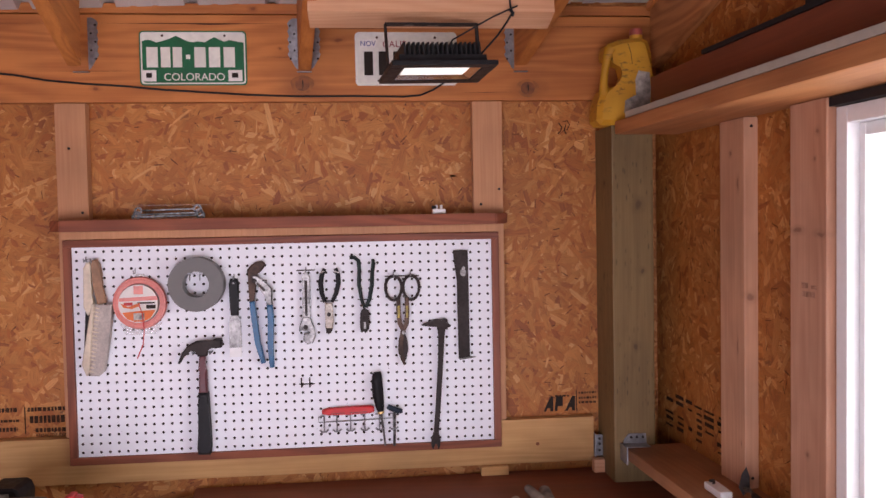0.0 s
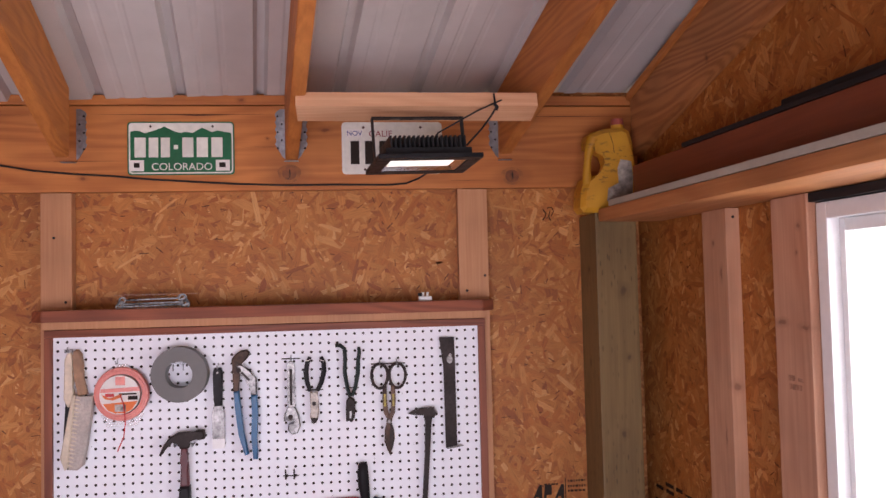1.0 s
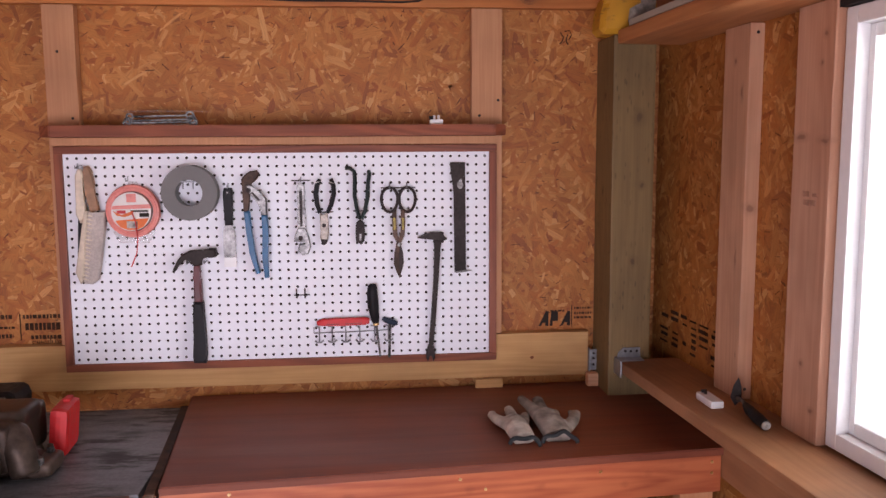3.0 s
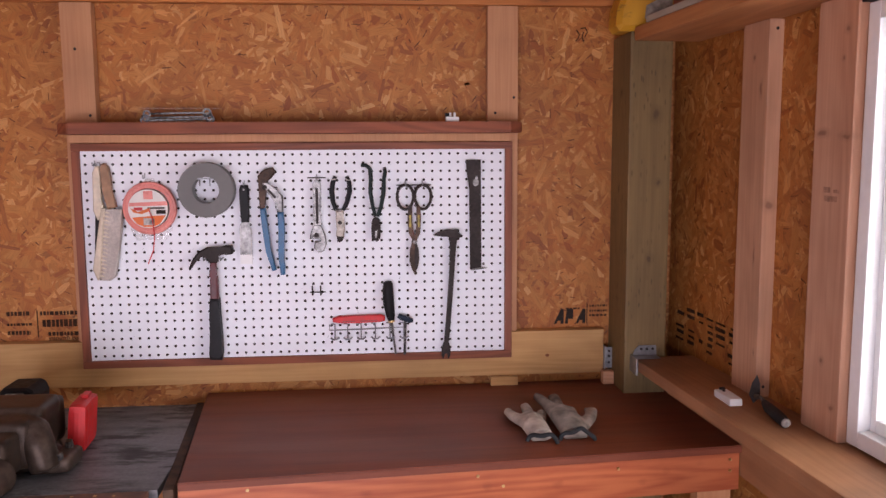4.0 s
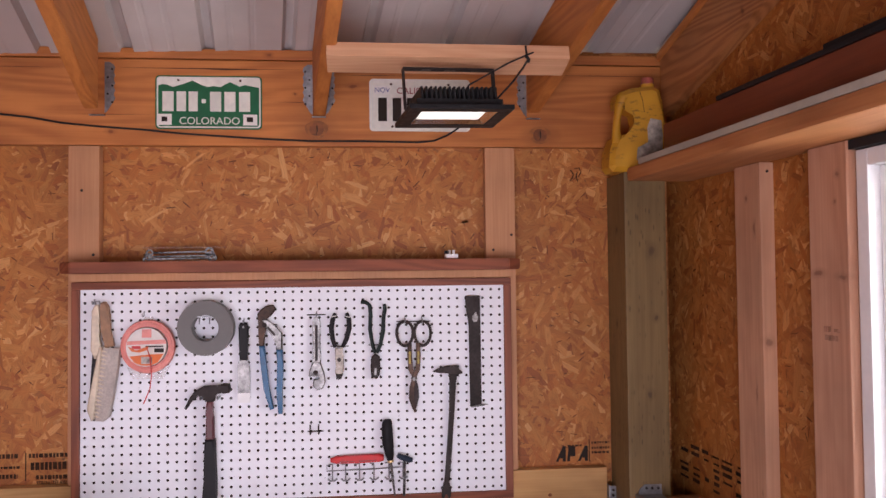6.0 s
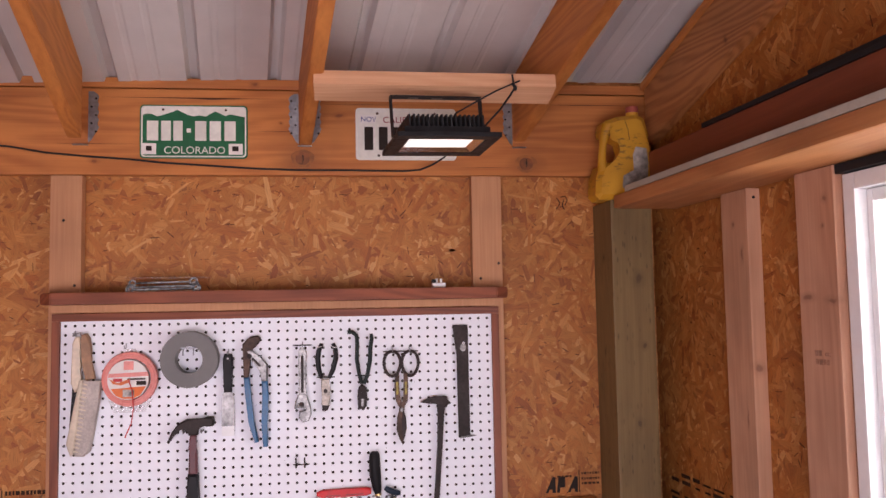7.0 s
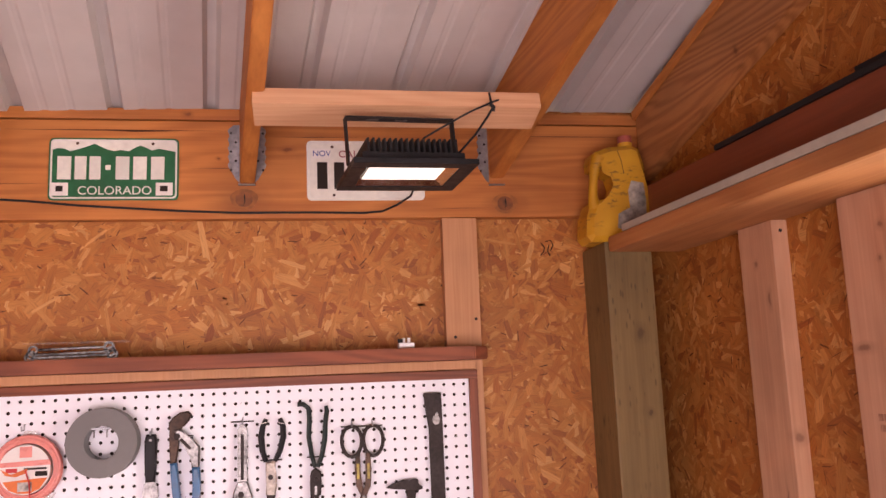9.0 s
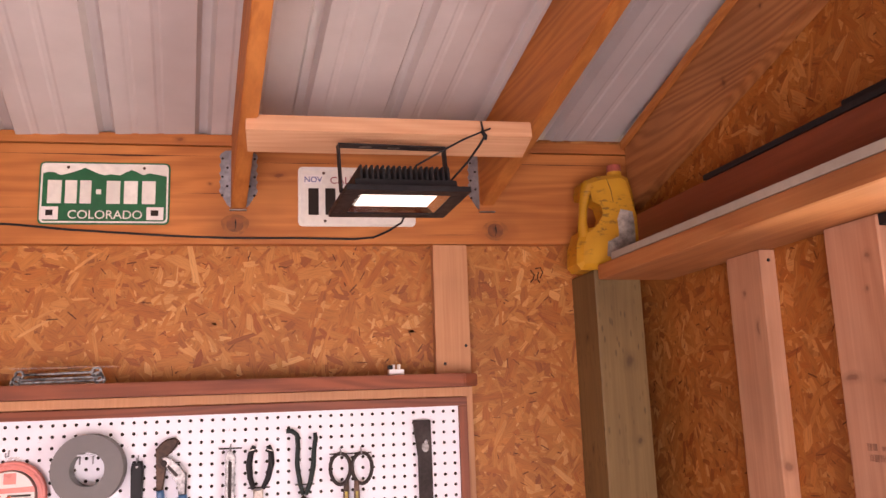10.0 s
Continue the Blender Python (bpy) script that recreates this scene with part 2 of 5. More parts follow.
CONCRETE = plain("concrete", (0.36, 0.34, 0.31), 0.85, vary=0.25, grain=14, bump=0.2)
ROOFING = plain("painted_roof_sheet", (0.57, 0.535, 0.515), 0.5, vary=0.07, grain=9)
GRIP_AND_SHADE_BLACK = plain("black_grip_and_shade", (0.016, 0.015, 0.017), 0.5, vary=0.2)
GRIP_BLUE = plain("blue_grip", (0.026, 0.125, 0.265), 0.45, vary=0.15)
GRIP_GREEN = plain("dark_green_grip", (0.020, 0.030, 0.028), 0.5, vary=0.2)
STEEL = plain("bright_steel", (0.205, 0.198, 0.192), 0.36, 0.82, vary=0.6, grain=95)
DARK_STEEL = plain("dark_forged_steel", (0.045, 0.036, 0.034), 0.55, 0.3, vary=0.3, grain=110)
RUSTY = plain("rusty_steel", (0.105, 0.062, 0.044), 0.55, 0.5, vary=0.45, grain=90)
CREAM = plain("cream_painted_wood", (0.68, 0.58, 0.45), 0.6, vary=0.12, grain=70)
TAN = plain("tan_wood", (0.42, 0.24, 0.14), 0.6, vary=0.25, grain=70)
BRISTLE = plain("worn_bristle", (0.52, 0.46, 0.42), 0.9, vary=0.18, grain=160, bump=0.5)
RED = plain("red_plastic", (0.58, 0.018, 0.020), 0.5, vary=0.15)
RED_CLEAR = plain("salmon_plastic", (0.70, 0.205, 0.165), 0.3, vary=0.1)
TAPE = plain("grey_tape", (0.17, 0.165, 0.16), 0.6, vary=0.08)
def soiled_plastic():
    """Yellow plastic with sparse oily grime."""
    k = Nodes("soiled_yellow_plastic", 0.5)
    broad = k.noise(k.place(), 9.0, 2.0)
    col = k.ramp(broad, (0.3, (0.50, 0.235, 0.014)), (0.7, (0.66, 0.345, 0.026)))
    streak = k.noise(k.place((38.0, 38.0, 90.0)), 1.0, 4.0, 0.62)
    grime = k.math("MULTIPLY", k.ramp(streak, (0.54, 0.0), (0.64, 0.75)), k.ramp(k.noise(k.place(), 16.0, 2.0), (0.45, 0.0), (0.60, 1.0)))
    return k.done(k.mix(grime, col, (0.13, 0.070, 0.022)), streak, 0.1, 0.001)


YELLOW = soiled_plastic()
LABEL_GREY = plain("scuffed_label", (0.55, 0.52, 0.48), 0.7, vary=0.6, grain=55)
PAPER = plain("white_label", (0.78, 0.74, 0.70), 0.6, vary=0.06)
ORANGE = plain("orange_label", (0.72, 0.16, 0.03), 0.55, vary=0.1)
GREEN = plain("plate_green", (0.005, 0.12, 0.045), 0.4, vary=0.12)
PLATE_WHITE = plain("plate_white", (0.72, 0.70, 0.63), 0.45, vary=0.08)
# print and cracks; also the painted shade behind the peg holes
INK_AND_SHADE = plain("ink_and_hole_shade", (0.03, 0.022, 0.018), 0.8, vary=0.1)
NAVY = plain("navy_ink", (0.02, 0.05, 0.25), 0.6, vary=0.1)
MAROON = plain("maroon_ink", (0.30, 0.03, 0.05), 0.6, vary=0.1)
GLOVE = plain("soiled_leather", (0.45, 0.385, 0.325), 0.85, vary=0.5, grain=20, bump=0.4)
CUFF = plain("dark_cuff", (0.035, 0.037, 0.04), 0.85, vary=0.2)
VISE = plain("oily_cast_iron", (0.075, 0.052, 0.04), 0.42, 0.35, vary=0.4, grain=40, bump=0.2)
def stained_sheet():
    """Worn sheet steel with dark rubbed streaks and a few pale scratches."""
    k = Nodes("stained_sheet_steel", 0.45, 0.3)
    flow = k.noise(k.place((9.0, 30.0, 9.0)), 1.0, 5.0, 0.65)
    patch = k.noise(k.place((5.0, 9.0, 5.0)), 1.0, 3.0)
    dark = k.math("MULTIPLY", k.ramp(flow, (0.48, 0.0), (0.58, 1.0)), k.ramp(patch, (0.40, 0.0), (0.58, 1.0)))
    fine = k.noise(k.place(), 120.0, 3.0)
    col = k.ramp(fine, (0.3, (0.115, 0.115, 0.120)), (0.7, (0.170, 0.170, 0.176)))
    col = k.mix(dark, col, (0.030, 0.026, 0.024))
    scratch = k.ramp(k.noise(k.place((3.0, 160.0, 3.0), (0, 0, 20)), 1.0, 2.0), (0.70, 0.0), (0.74, 0.5))
    col = k.mix(scratch, col, (0.26, 0.26, 0.27))
    return k.done(col, flow, 0.1, 0.001, k.ramp(flow, (0.35, 0.36), (0.7, 0.62)))


DIRT_STEEL = stained_sheet()
OLD_WOOD = plain("oil_soaked_wood", (0.075, 0.045, 0.03), 0.7, vary=0.5, grain=35, bump=0.3)
BRASS = plain("brass", (0.65, 0.48, 0.22), 0.35, 1.0, vary=0.1)
KNOT = plain("knot_wood", (0.24, 0.075, 0.02), 0.6, vary=0.35, grain=60)
KNOT_RING = plain("knot_grain", (0.34, 0.115, 0.024), 0.6, vary=0.3, grain=50)
CLEAR = Nodes("clear_plastic", 0.08).mat
CLEAR.node_tree.nodes["Principled BSDF"].inputs["Alpha"].default_value = 0.16
CHIP = Nodes("lit_diodes", 0.4)
CHIP.put(CHIP.bsdf.inputs["Emission Color"], (1.0, 0.93, 0.86))
CHIP.bsdf.inputs["Emission Strength"].default_value = 0.62
CHIP = CHIP.mat
# pale siding that emits light itself, in place of daylight falling on it
OUTSIDE_GLOW = Nodes("glowing_siding", 0.8)
OUTSIDE_GLOW.put(OUTSIDE_GLOW.bsdf.inputs["Base Color"], (0.8, 0.8, 0.8))
OUTSIDE_GLOW.put(OUTSIDE_GLOW.bsdf.inputs["Emission Color"], (1.0, 0.99, 0.98))
OUTSIDE_GLOW.bsdf.inputs["Emission Strength"].default_value = 1.3
OUTSIDE_GLOW = OUTSIDE_GLOW.mat
GLASS = Nodes("window_glass", 0.0).mat
GLASS.node_tree.nodes["Principled BSDF"].inputs["Transmission Weight"].default_value = 1.0
GLASS.node_tree.nodes["Principled BSDF"].inputs["IOR"].default_value = 1.1


# ---- mesh helpers ----
def add_box(bm, x0, x1, y0, y1, z0, z1, bevel=0.0, m=None):
    got = bmesh.ops.create_cube(bm, size=1.0)["verts"]
    for v in got:
        v.co = Vector((x0 + (v.co.x + 0.5) * (x1 - x0), y0 + (v.co.y + 0.5) * (y1 - y0), z0 + (v.co.z + 0.5) * (z1 - z0)))
    if bevel:
        edges = list({e for v in got for e in v.link_edges})
        got = list({v for f in bmesh.ops.bevel(bm, geom=edges, offset=bevel, segments=2, affect="EDGES", profile=0.7)["faces"] for v in f.verts} | {v for v in got if v.is_valid})
    if m is not None:
        bmesh.ops.transform(bm, matrix=m, verts=got)
    return got


def box(x0, x1, y0, y1, z0, z1, bevel=0.0, m=None):
    bm = bmesh.new()
    add_box(bm, x0, x1, y0, y1, z0, z1, bevel, m)
    return bm


def add_tube(bm, points, radius, sides=8, flat=1.0):
    """A round bar along points; radius may be one number or one for each point."""
    pts = [Vector(p) for p in points]
    rad = radius if isinstance(radius, (list, tuple)) else [radius] * len(pts)
    rings, up = [], None
    for i, p in enumerate(pts):
        d = (pts[min(i + 1, len(pts) - 1)] - pts[max(i - 1, 0)]).normalized()
        if up is None:
            up = d.orthogonal().normalized()
        up = (up - d * up.dot(d)).normalized()
        side = d.cross(up)
        rings.append([bm.verts.new(p + (up * math.cos(a) + side * math.sin(a) * flat) * rad[i]) for a in (2 * math.pi * j / sides for j in range(sides))])
    for a, b in zip(rings, rings[1:]):
        for j in range(sides):
            bm.faces.new((a[j], a[(j + 1) % sides], b[(j + 1) % sides], b[j]))
    bm.faces.new(rings[0][::-1])
    bm.faces.new(rings[-1])


def tube(points, radius, sides=8, flat=1.0):
    bm = bmesh.new()
    add_tube(bm, points, radius, sides, flat)
    return bm


def add_plate(bm, outline, y0, y1, bevel=0.0):
    """A flat shape in x and z given by its outline, between two depths in y."""
    a = [bm.verts.new((x, y0, z)) for x, z in outline]
    b = [bm.verts.new((x, y1, z)) for x, z in outline]
    n = len(a)
    front = bm.faces.new(a)
    bm.faces.new(b[::-1])
    for i in range(n):
        bm.faces.new((a[i], b[i], b[(i + 1) % n], a[(i + 1) % n]))
    if bevel:
        bmesh.ops.bevel(bm, geom=list(front.edges), offset=bevel, segments=1, affect="EDGES")


def plate(outline, y0, y1, bevel=0.0):
    bm = bmesh.new()
    add_plate(bm, outline, y0, y1, bevel)
    return bm


def link(name, bm, material, smooth=False):
    bmesh.ops.recalc_face_normals(bm, faces=bm.faces)
    me = bpy.data.meshes.new(name)
    bm.to_mesh(me)
    bm.free()
    me.materials.append(material)
    if smooth:
        for p in me.polygons:
            p.use_smooth = True
        me.set_sharp_from_angle(angle=radians(40))
    return new(name, me)


def part(name, bm, material, parent, label="", smooth=False):
    ob = link(name, bm, material, smooth)
    ob.parent = parent
    ob.matrix_parent_inverse = Matrix.Identity(4)
    if label:
        ob["label"] = label
    return ob


def thing(name, label, category, group="", at=(0, 0, 0)):
    ob = new(name)
    ob.empty_display_size = 0.05
    ob.location = at
    return tagged(ob, label, category, group)


def structure(name, bm, material, label="", category="", smooth=False):
    return tagged(link(name, bm, material, smooth), label, category, kind="structure")


# ---- plan of the shed ----
OSB_Y, FACE_Y, PEG_Y = 2.296, 2.258, 2.250      # back sheathing, faces of its framing, face of the pegboard
OSB_X, STUD_X = 1.068, 1.030                    # right sheathing and the faces of its studs
INNER_X = 0.885                                 # inner edge of the right sill and plate
LEFT_X, FRONT_Y = -2.40, -1.60
BENCH_Z, SILL_Z, PLATE_Z = 0.900, 1.012, 1.915
SLOPE = 0.27
# the side wall and the rafters stand a little out of square
SIDE = Matrix.Translation((INNER_X, 2.0, 0)) @ pose(0, 0, 0, 0, 0, 3.4) @ Matrix.Translation((-INNER_X, -2.0, 0))
ROOF = Matrix.Translation((0, FACE_Y, 0)) @ pose(0, 0, 0, 0, 0, 6.4) @ Matrix.Translation((0, -FACE_Y, 0))


def roof_z(y):
    return 2.322 + SLOPE * (FACE_Y - y)


def at_side(ob):
    ob.matrix_world = SIDE
    return ob


def at_roof(ob):
    ob.matrix_world = ROOF
    return ob

# ---- floor, walls, roof ----
structure("floor", box(LEFT_X, 1.30, FRONT_Y, OSB_Y, -0.10, 0.0), CONCRETE, "grey concrete slab floor of the shed", "floor")
structure("ground", box(-40, 40, -40, 40, -0.16, -0.104), plain("dry_ground", (0.30, 0.25, 0.18), 0.9, vary=0.3, grain=3), "dry bare ground around the shed", "ground")
north = structure("wall_north", box(LEFT_X, OSB_X + 0.012, OSB_Y, OSB_Y + 0.012, -0.05, 2.34), OSB_BACK, "oriented strand board sheathing with visible flakes", "wall")


def gable(x0, x1, y0, y1, hole):
    """A side sheet with a sloping top and one opening (y and z limits)."""
    bm = bmesh.new()
    ya, yb, za, zb = hole
    cuts = sorted({y0, ya, yb, y1})
    for a, b in zip(cuts, cuts[1:]):
        spans = [(-0.05, za), (zb, None)] if a >= ya and b <= yb else [(-0.05, None)]
        for lo, hi in spans:
            ta, tb = (roof_z(a) - 0.004, roof_z(b) - 0.004) if hi is None else (hi, hi)
            c = [(a, lo), (b, lo), (b, tb), (a, ta)]
            f = [bm.verts.new((x0, y, z)) for y, z in c]
            g = [bm.verts.new((x1, y, z)) for y, z in c]
            bm.faces.new(f)
            bm.faces.new(g[::-1])
            for i in range(4):
                bm.faces.new((f[i], g[i], g[(i + 1) % 4], f[(i + 1) % 4]))
    return bm


WIN = (0.42, 1.358, 1.018, 1.893)
east = at_side(structure("wall_east", gable(OSB_X, OSB_X + 0.012, FRONT_Y, OSB_Y - 0.004, WIN), OSB_SIDE, "strand board side wall with a white window", "wall"))
structure("wall_west", gable(LEFT_X - 0.012, LEFT_X, FRONT_Y, OSB_Y, (0.2, 0.21, 1.0, 1.01)), OSB_SIDE, "strand board side wall", "wall")
front = bmesh.new()
for a, b, lo, hi in ((LEFT_X, -1.70, -0.05, 3.34), (0.68, 1.30, -0.05, 3.34), (-1.70, 0.68, 2.2, 3.34)):
    add_box(front, a, b, FRONT_Y - 0.012, FRONT_Y, lo, hi)
structure("wall_south", front, OSB_BACK, "strand board front wall with a wide doorway", "wall")


def strands(wall, spot, spans, per_metre, seed):
    """The strands on the face of a sheet, in random directions one over another."""
    draw = random.Random(seed)
    verts, faces, uvs, slots = [], [], [], []
    for u0, u1, v0, v1 in spans:
        for i in range(int((u1 - u0) * (v1 - v0) * per_metre)):
            # a few are slim dark slivers that paint shadowed cracks
            gap = draw.random() < 0.06
            if gap:
                length, width = draw.uniform(0.007, 0.030), draw.uniform(0.0012, 0.0034)
            else:
                length = min(0.125, 0.025 + draw.expovariate(37))
                width = min(length * 0.62, draw.uniform(0.005, 0.019) + (0.012 if draw.random() < 0.22 else 0.0))
            a = draw.uniform(0, math.pi)
            ca, sa = math.cos(a), math.sin(a)
            cu, cv, h = draw.uniform(u0, u1), draw.uniform(v0, v1), draw.uniform(0.0002, 0.0011) + (0.0003 if gap else 0.0)
            hl, hw, sk = length / 2, width / 2, draw.uniform(-0.5, 0.5) * width
            shape = [(-hl + sk, -hw * draw.uniform(0.7, 1.0)), (draw.uniform(-0.3, 0.3) * hl, -hw * draw.uniform(0.9, 1.1)), (hl * draw.uniform(0.8, 1.0) + sk, -hw * draw.uniform(0.5, 1.0)), (hl * draw.uniform(0.9, 1.06), draw.uniform(-0.2, 0.3) * hw), (hl * draw.uniform(0.8, 1.0) - sk, hw * draw.uniform(0.6, 1.0)), (draw.uniform(-0.3, 0.3) * hl, hw * draw.uniform(0.9, 1.1)), (-hl * draw.uniform(0.85, 1.0) - sk, hw * draw.uniform(0.6, 1.0)), (-hl * draw.uniform(0.85, 1.05), draw.uniform(-0.3, 0.3) * hw)]
            base, shift = len(verts), draw.uniform(0, 40)
            for p, q in shape:
                verts.append(spot(min(max(cu + p * ca - q * sa, u0), u1), min(max(cv + p * sa + q * ca, v0), v1), h))
                uvs.append((p + shift, q + shift * 0.37))
            faces.append(tuple(range(base, base + 8)))
            slots.append(1 if gap else 0)
    me = bpy.data.meshes.new("strands")
    me.from_pydata(verts, [], faces)
    layer = me.uv_layers.new(name="grain")
    for loop in me.loops:
        layer.data[loop.index].uv = uvs[loop.vertex_index]
    me.materials.append(STRAND)
    me.materials.append(STRAND_GAP_SHADE)
    for face, slot in zip(me.polygons, slots):
        face.material_index = slot
    ob = tagged(new("strands", me), kind="stuff")
    ob.parent = wall
    return ob


strands(north, lambda u, v, h: (u, OSB_Y - h, v), ((-1.25, 0.90, 0.86, 2.05),), 5200, 11)
strands(east, lambda u, v, h: (OSB_X - h, u, v), ((1.36, 2.285, 0.72, 1.96), (0.60, 2.285, 1.96, 2.74)), 4600, 12)

# roof sheet with ribs, seen from below
roof = bmesh.new()
prof, x = [], LEFT_X - 0.5
while x < OSB_X + 0.5:
    for dx, dz in ((0.0, 0.0), (0.024, 0.0), (0.034, 0.024), (0.054, 0.024), (0.064, 0.0), (0.098, 0.0), (0.104, 0.0022), (0.114, 0.0022), (0.120, 0.0), (0.160, 0.0), (0.166, 0.0022), (0.176, 0.0022), (0.182, 0.0)):
        prof.append((x + dx, dz))
    x += 0.2286
ends = []
for y in (OSB_Y + 0.12, FRONT_Y - 0.3):
    for up in (0.0, 0.0008):
        ends.append([roof.verts.new((px, y, roof_z(y) + pz + up)) for px, pz in prof])
lo_a, up_a, lo_b, up_b = ends
for i in range(len(prof) - 1):
    roof.faces.new((lo_a[i], lo_a[i + 1], lo_b[i + 1], lo_b[i]))
    roof.faces.new((up_a[i], up_b[i], up_b[i + 1], up_a[i + 1]))
at_roof(structure("ceiling", roof, ROOFING, "ribbed light grey metal roofing seen from below", "roof"))


# ---- framing ----
def lumber(name, bm, material, label, category="beam"):
    return structure(name, bm, material, label, category)


def sloped(x0, x1, y0, y1, top, height):
    """A board on edge that follows the roof's slope."""
    bm = bmesh.new()
    c = [(y0, roof_z(y0) - top - height), (y0, roof_z(y0) - top), (y1, roof_z(y1) - top), (y1, roof_z(y1) - top - height)]
    f = [bm.verts.new((x0, y, z)) for y, z in c]
    g = [bm.verts.new((x1, y, z)) for y, z in c]
    bm.faces.new(f)
    bm.faces.new(g[::-1])
    for i in range(4):
        bm.faces.new((f[i], g[i], g[(i + 1) % 4], f[(i + 1) % 4]))
    bmesh.ops.bevel(bm, geom=list(bm.edges), offset=0.003, segments=2, affect="EDGES")
    return bm


beam = lumber("beam", box(LEFT_X, 1.04, FACE_Y, FACE_Y + 0.036, 2.036, 2.287, 0.003), BEAM, "wide orange-brown fir header beam under the rafters")
lumber("top_plate", box(LEFT_X, 1.04, FACE_Y - 0.004, OSB_Y - 0.002, 2.290, 2.319, 0.003), BEAM, "fir plate on top of the header beam")
for a, b in ((-1.95, -1.86), (-0.737, -0.651), (0.469, 0.560)):
    lumber("stud", box(a, b, FACE_Y, OSB_Y - 0.001, 1.066, 2.034, 0.003), STUD, "pale fir wall stud, flat against strand board", "stud")
lumber("girt", box(LEFT_X, 0.832, FACE_Y, OSB_Y - 0.001, 0.928, 1.064, 0.003), GIRT, "yellowish pine girt along the wall")
lumber("post", box(0.856, 0.980, 2.125, OSB_Y - 0.002, 0.0, 1.945, 0.006), POST, "green-brown treated timber corner post", "post")
for a, b, timber in ((1.687, 1.806, STUD_MID), (1.366, 1.494, STUD_NEAR), (0.28, 0.40, STUD_PINK)):
    at_side(lumber("stud", box(STUD_X, OSB_X - 0.001, a, b, SILL_Z, PLATE_Z, 0.004), timber, "pinkish fir stud of the side wall, with knots", "stud"))
at_side(lumber("window_ledge", box(INNER_X, OSB_X - 0.001, -1.55, 2.108, SILL_Z - 0.034, SILL_Z - 0.001, 0.004), LEDGE, "wide fir board forming a ledge under the window", "ledge"))
at_side(lumber("ledger", box(STUD_X - 0.04, OSB_X - 0.001, -1.55, 2.108, SILL_Z - 0.19, SILL_Z - 0.036, 0.003), LEDGE, "fir girt under the ledge", "beam"))
at_side(lumber("wall_plate", box(INNER_X - 0.016, OSB_X - 0.001, -1.55, 2.118, PLATE_Z + 0.001, PLATE_Z + 0.040, 0.009), PLATE, "rounded fir plate on top of the side wall studs"))
at_side(lumber("rake_board", sloped(STUD_X, OSB_X - 0.001, 2.235, FRONT_Y + 0.02, 0.004, 0.195), RAKE, "broad fir end rafter with wavy grain against the gable", "rafter"))
at_side(lumber("rake_trim", sloped(STUD_X - 0.012, STUD_X - 0.001, 2.235, FRONT_Y + 0.02, 0.004, 0.026), RAFTER, "thin strip under the roof sheet", "trim"))
for a in (-1.901, -1.285, -0.673, -0.043, 0.599):
    at_roof(lumber("rafter", sloped(a, a + 0.037, FACE_Y - 0.006, FRONT_Y + 0.02, 0.002, 0.198), RAFTER, "orange-brown fir rafter rising from the header beam", "rafter"))

# big knots of the header beam, each round its dark heart
for x, z in ((-0.032, 2.085), (0.640, 2.072)):
    bm = bmesh.new()
    add_plate(bm, [(x + 0.034 * math.cos(a) * (1 + 0.08 * math.sin(3 * a)), z + 0.027 * math.sin(a)) for a in (i * math.pi / 12 for i in range(24))], FACE_Y - 0.0008, FACE_Y + 0.001)
    k = part("knot", bm, KNOT_RING, beam)
    bm = bmesh.new()
    add_plate(bm, [(x + 0.021 * math.cos(a), z + 0.020 * math.sin(a) * (1 + 0.05 * math.cos(2 * a))) for a in (i * math.pi / 10 for i in range(20))], FACE_Y - 0.0016, FACE_Y + 0.001)
    part("heart", bm, KNOT, k)
    part("crack", plate([(x - 0.002, z - 0.017), (x + 0.001, z - 0.004), (x - 0.001, z + 0.006), (x + 0.001, z + 0.016), (x + 0.003, z + 0.005), (x + 0.003, z - 0.005)], FACE_Y - 0.0022, FACE_Y), INK_AND_SHADE, k)
CHECK = plain("drying_check", (0.10, 0.03, 0.010), 0.8, vary=0.2)
for x0, x1, z, w in ((-0.60, -0.075, 2.2615, 0.0016), (-0.36, -0.20, 2.2600, 0.0024), (0.03, 0.26, 2.2480, 0.0010), (0.66, 1.00, 2.2560, 0.0012), (-1.6, -0.72, 2.2600, 0.0016), (-0.17, 0.02, 2.165, 0.0007), (-0.72, -0.5, 2.125, 0.0008), (0.44, 0.60, 2.060, 0.0008)):
    part("crack", plate([(x0, z), (x0 * 0.6 + x1 * 0.4, z - w), (x1, z + 0.0006), (x0 * 0.5 + x1 * 0.5, z + w)], FACE_Y - 0.0006, FACE_Y), CHECK, beam)
for ob, places in (("stud.001", ((-0.700, 1.905), (-0.668, 1.72))), ("stud.002", ((0.548, 1.770), (0.492, 1.725)))):
    for x, z in places:
        bm = bmesh.new()
        bmesh.ops.create_cone(bm, cap_ends=True, segments=10, radius1=0.0042, radius2=0.003, depth=0.002, matrix=pose(x, FACE_Y - 0.001, z, 90))
        part("screw", bm, DARK_STEEL, bpy.data.objects[ob])
for z in (1.905, 1.05):
    bm = bmesh.new()
    bmesh.ops.create_cone(bm, cap_ends=True, segments=10, radius1=0.004, radius2=0.003, depth=0.002, matrix=pose(1.050, 1.686, z - 0.012, 90))
    part("screw", bm, DARK_STEEL, bpy.data.objects["stud.003"])


girt_knot = [(0.655 + 0.006 * math.cos(a), 0.987 + 0.005 * math.sin(a)) for a in (i * math.pi / 6 for i in range(12))]
girt = bpy.data.objects["girt"]
part("knot", plate(girt_knot, FACE_Y - 0.0006, FACE_Y + 0.001), KNOT, girt)

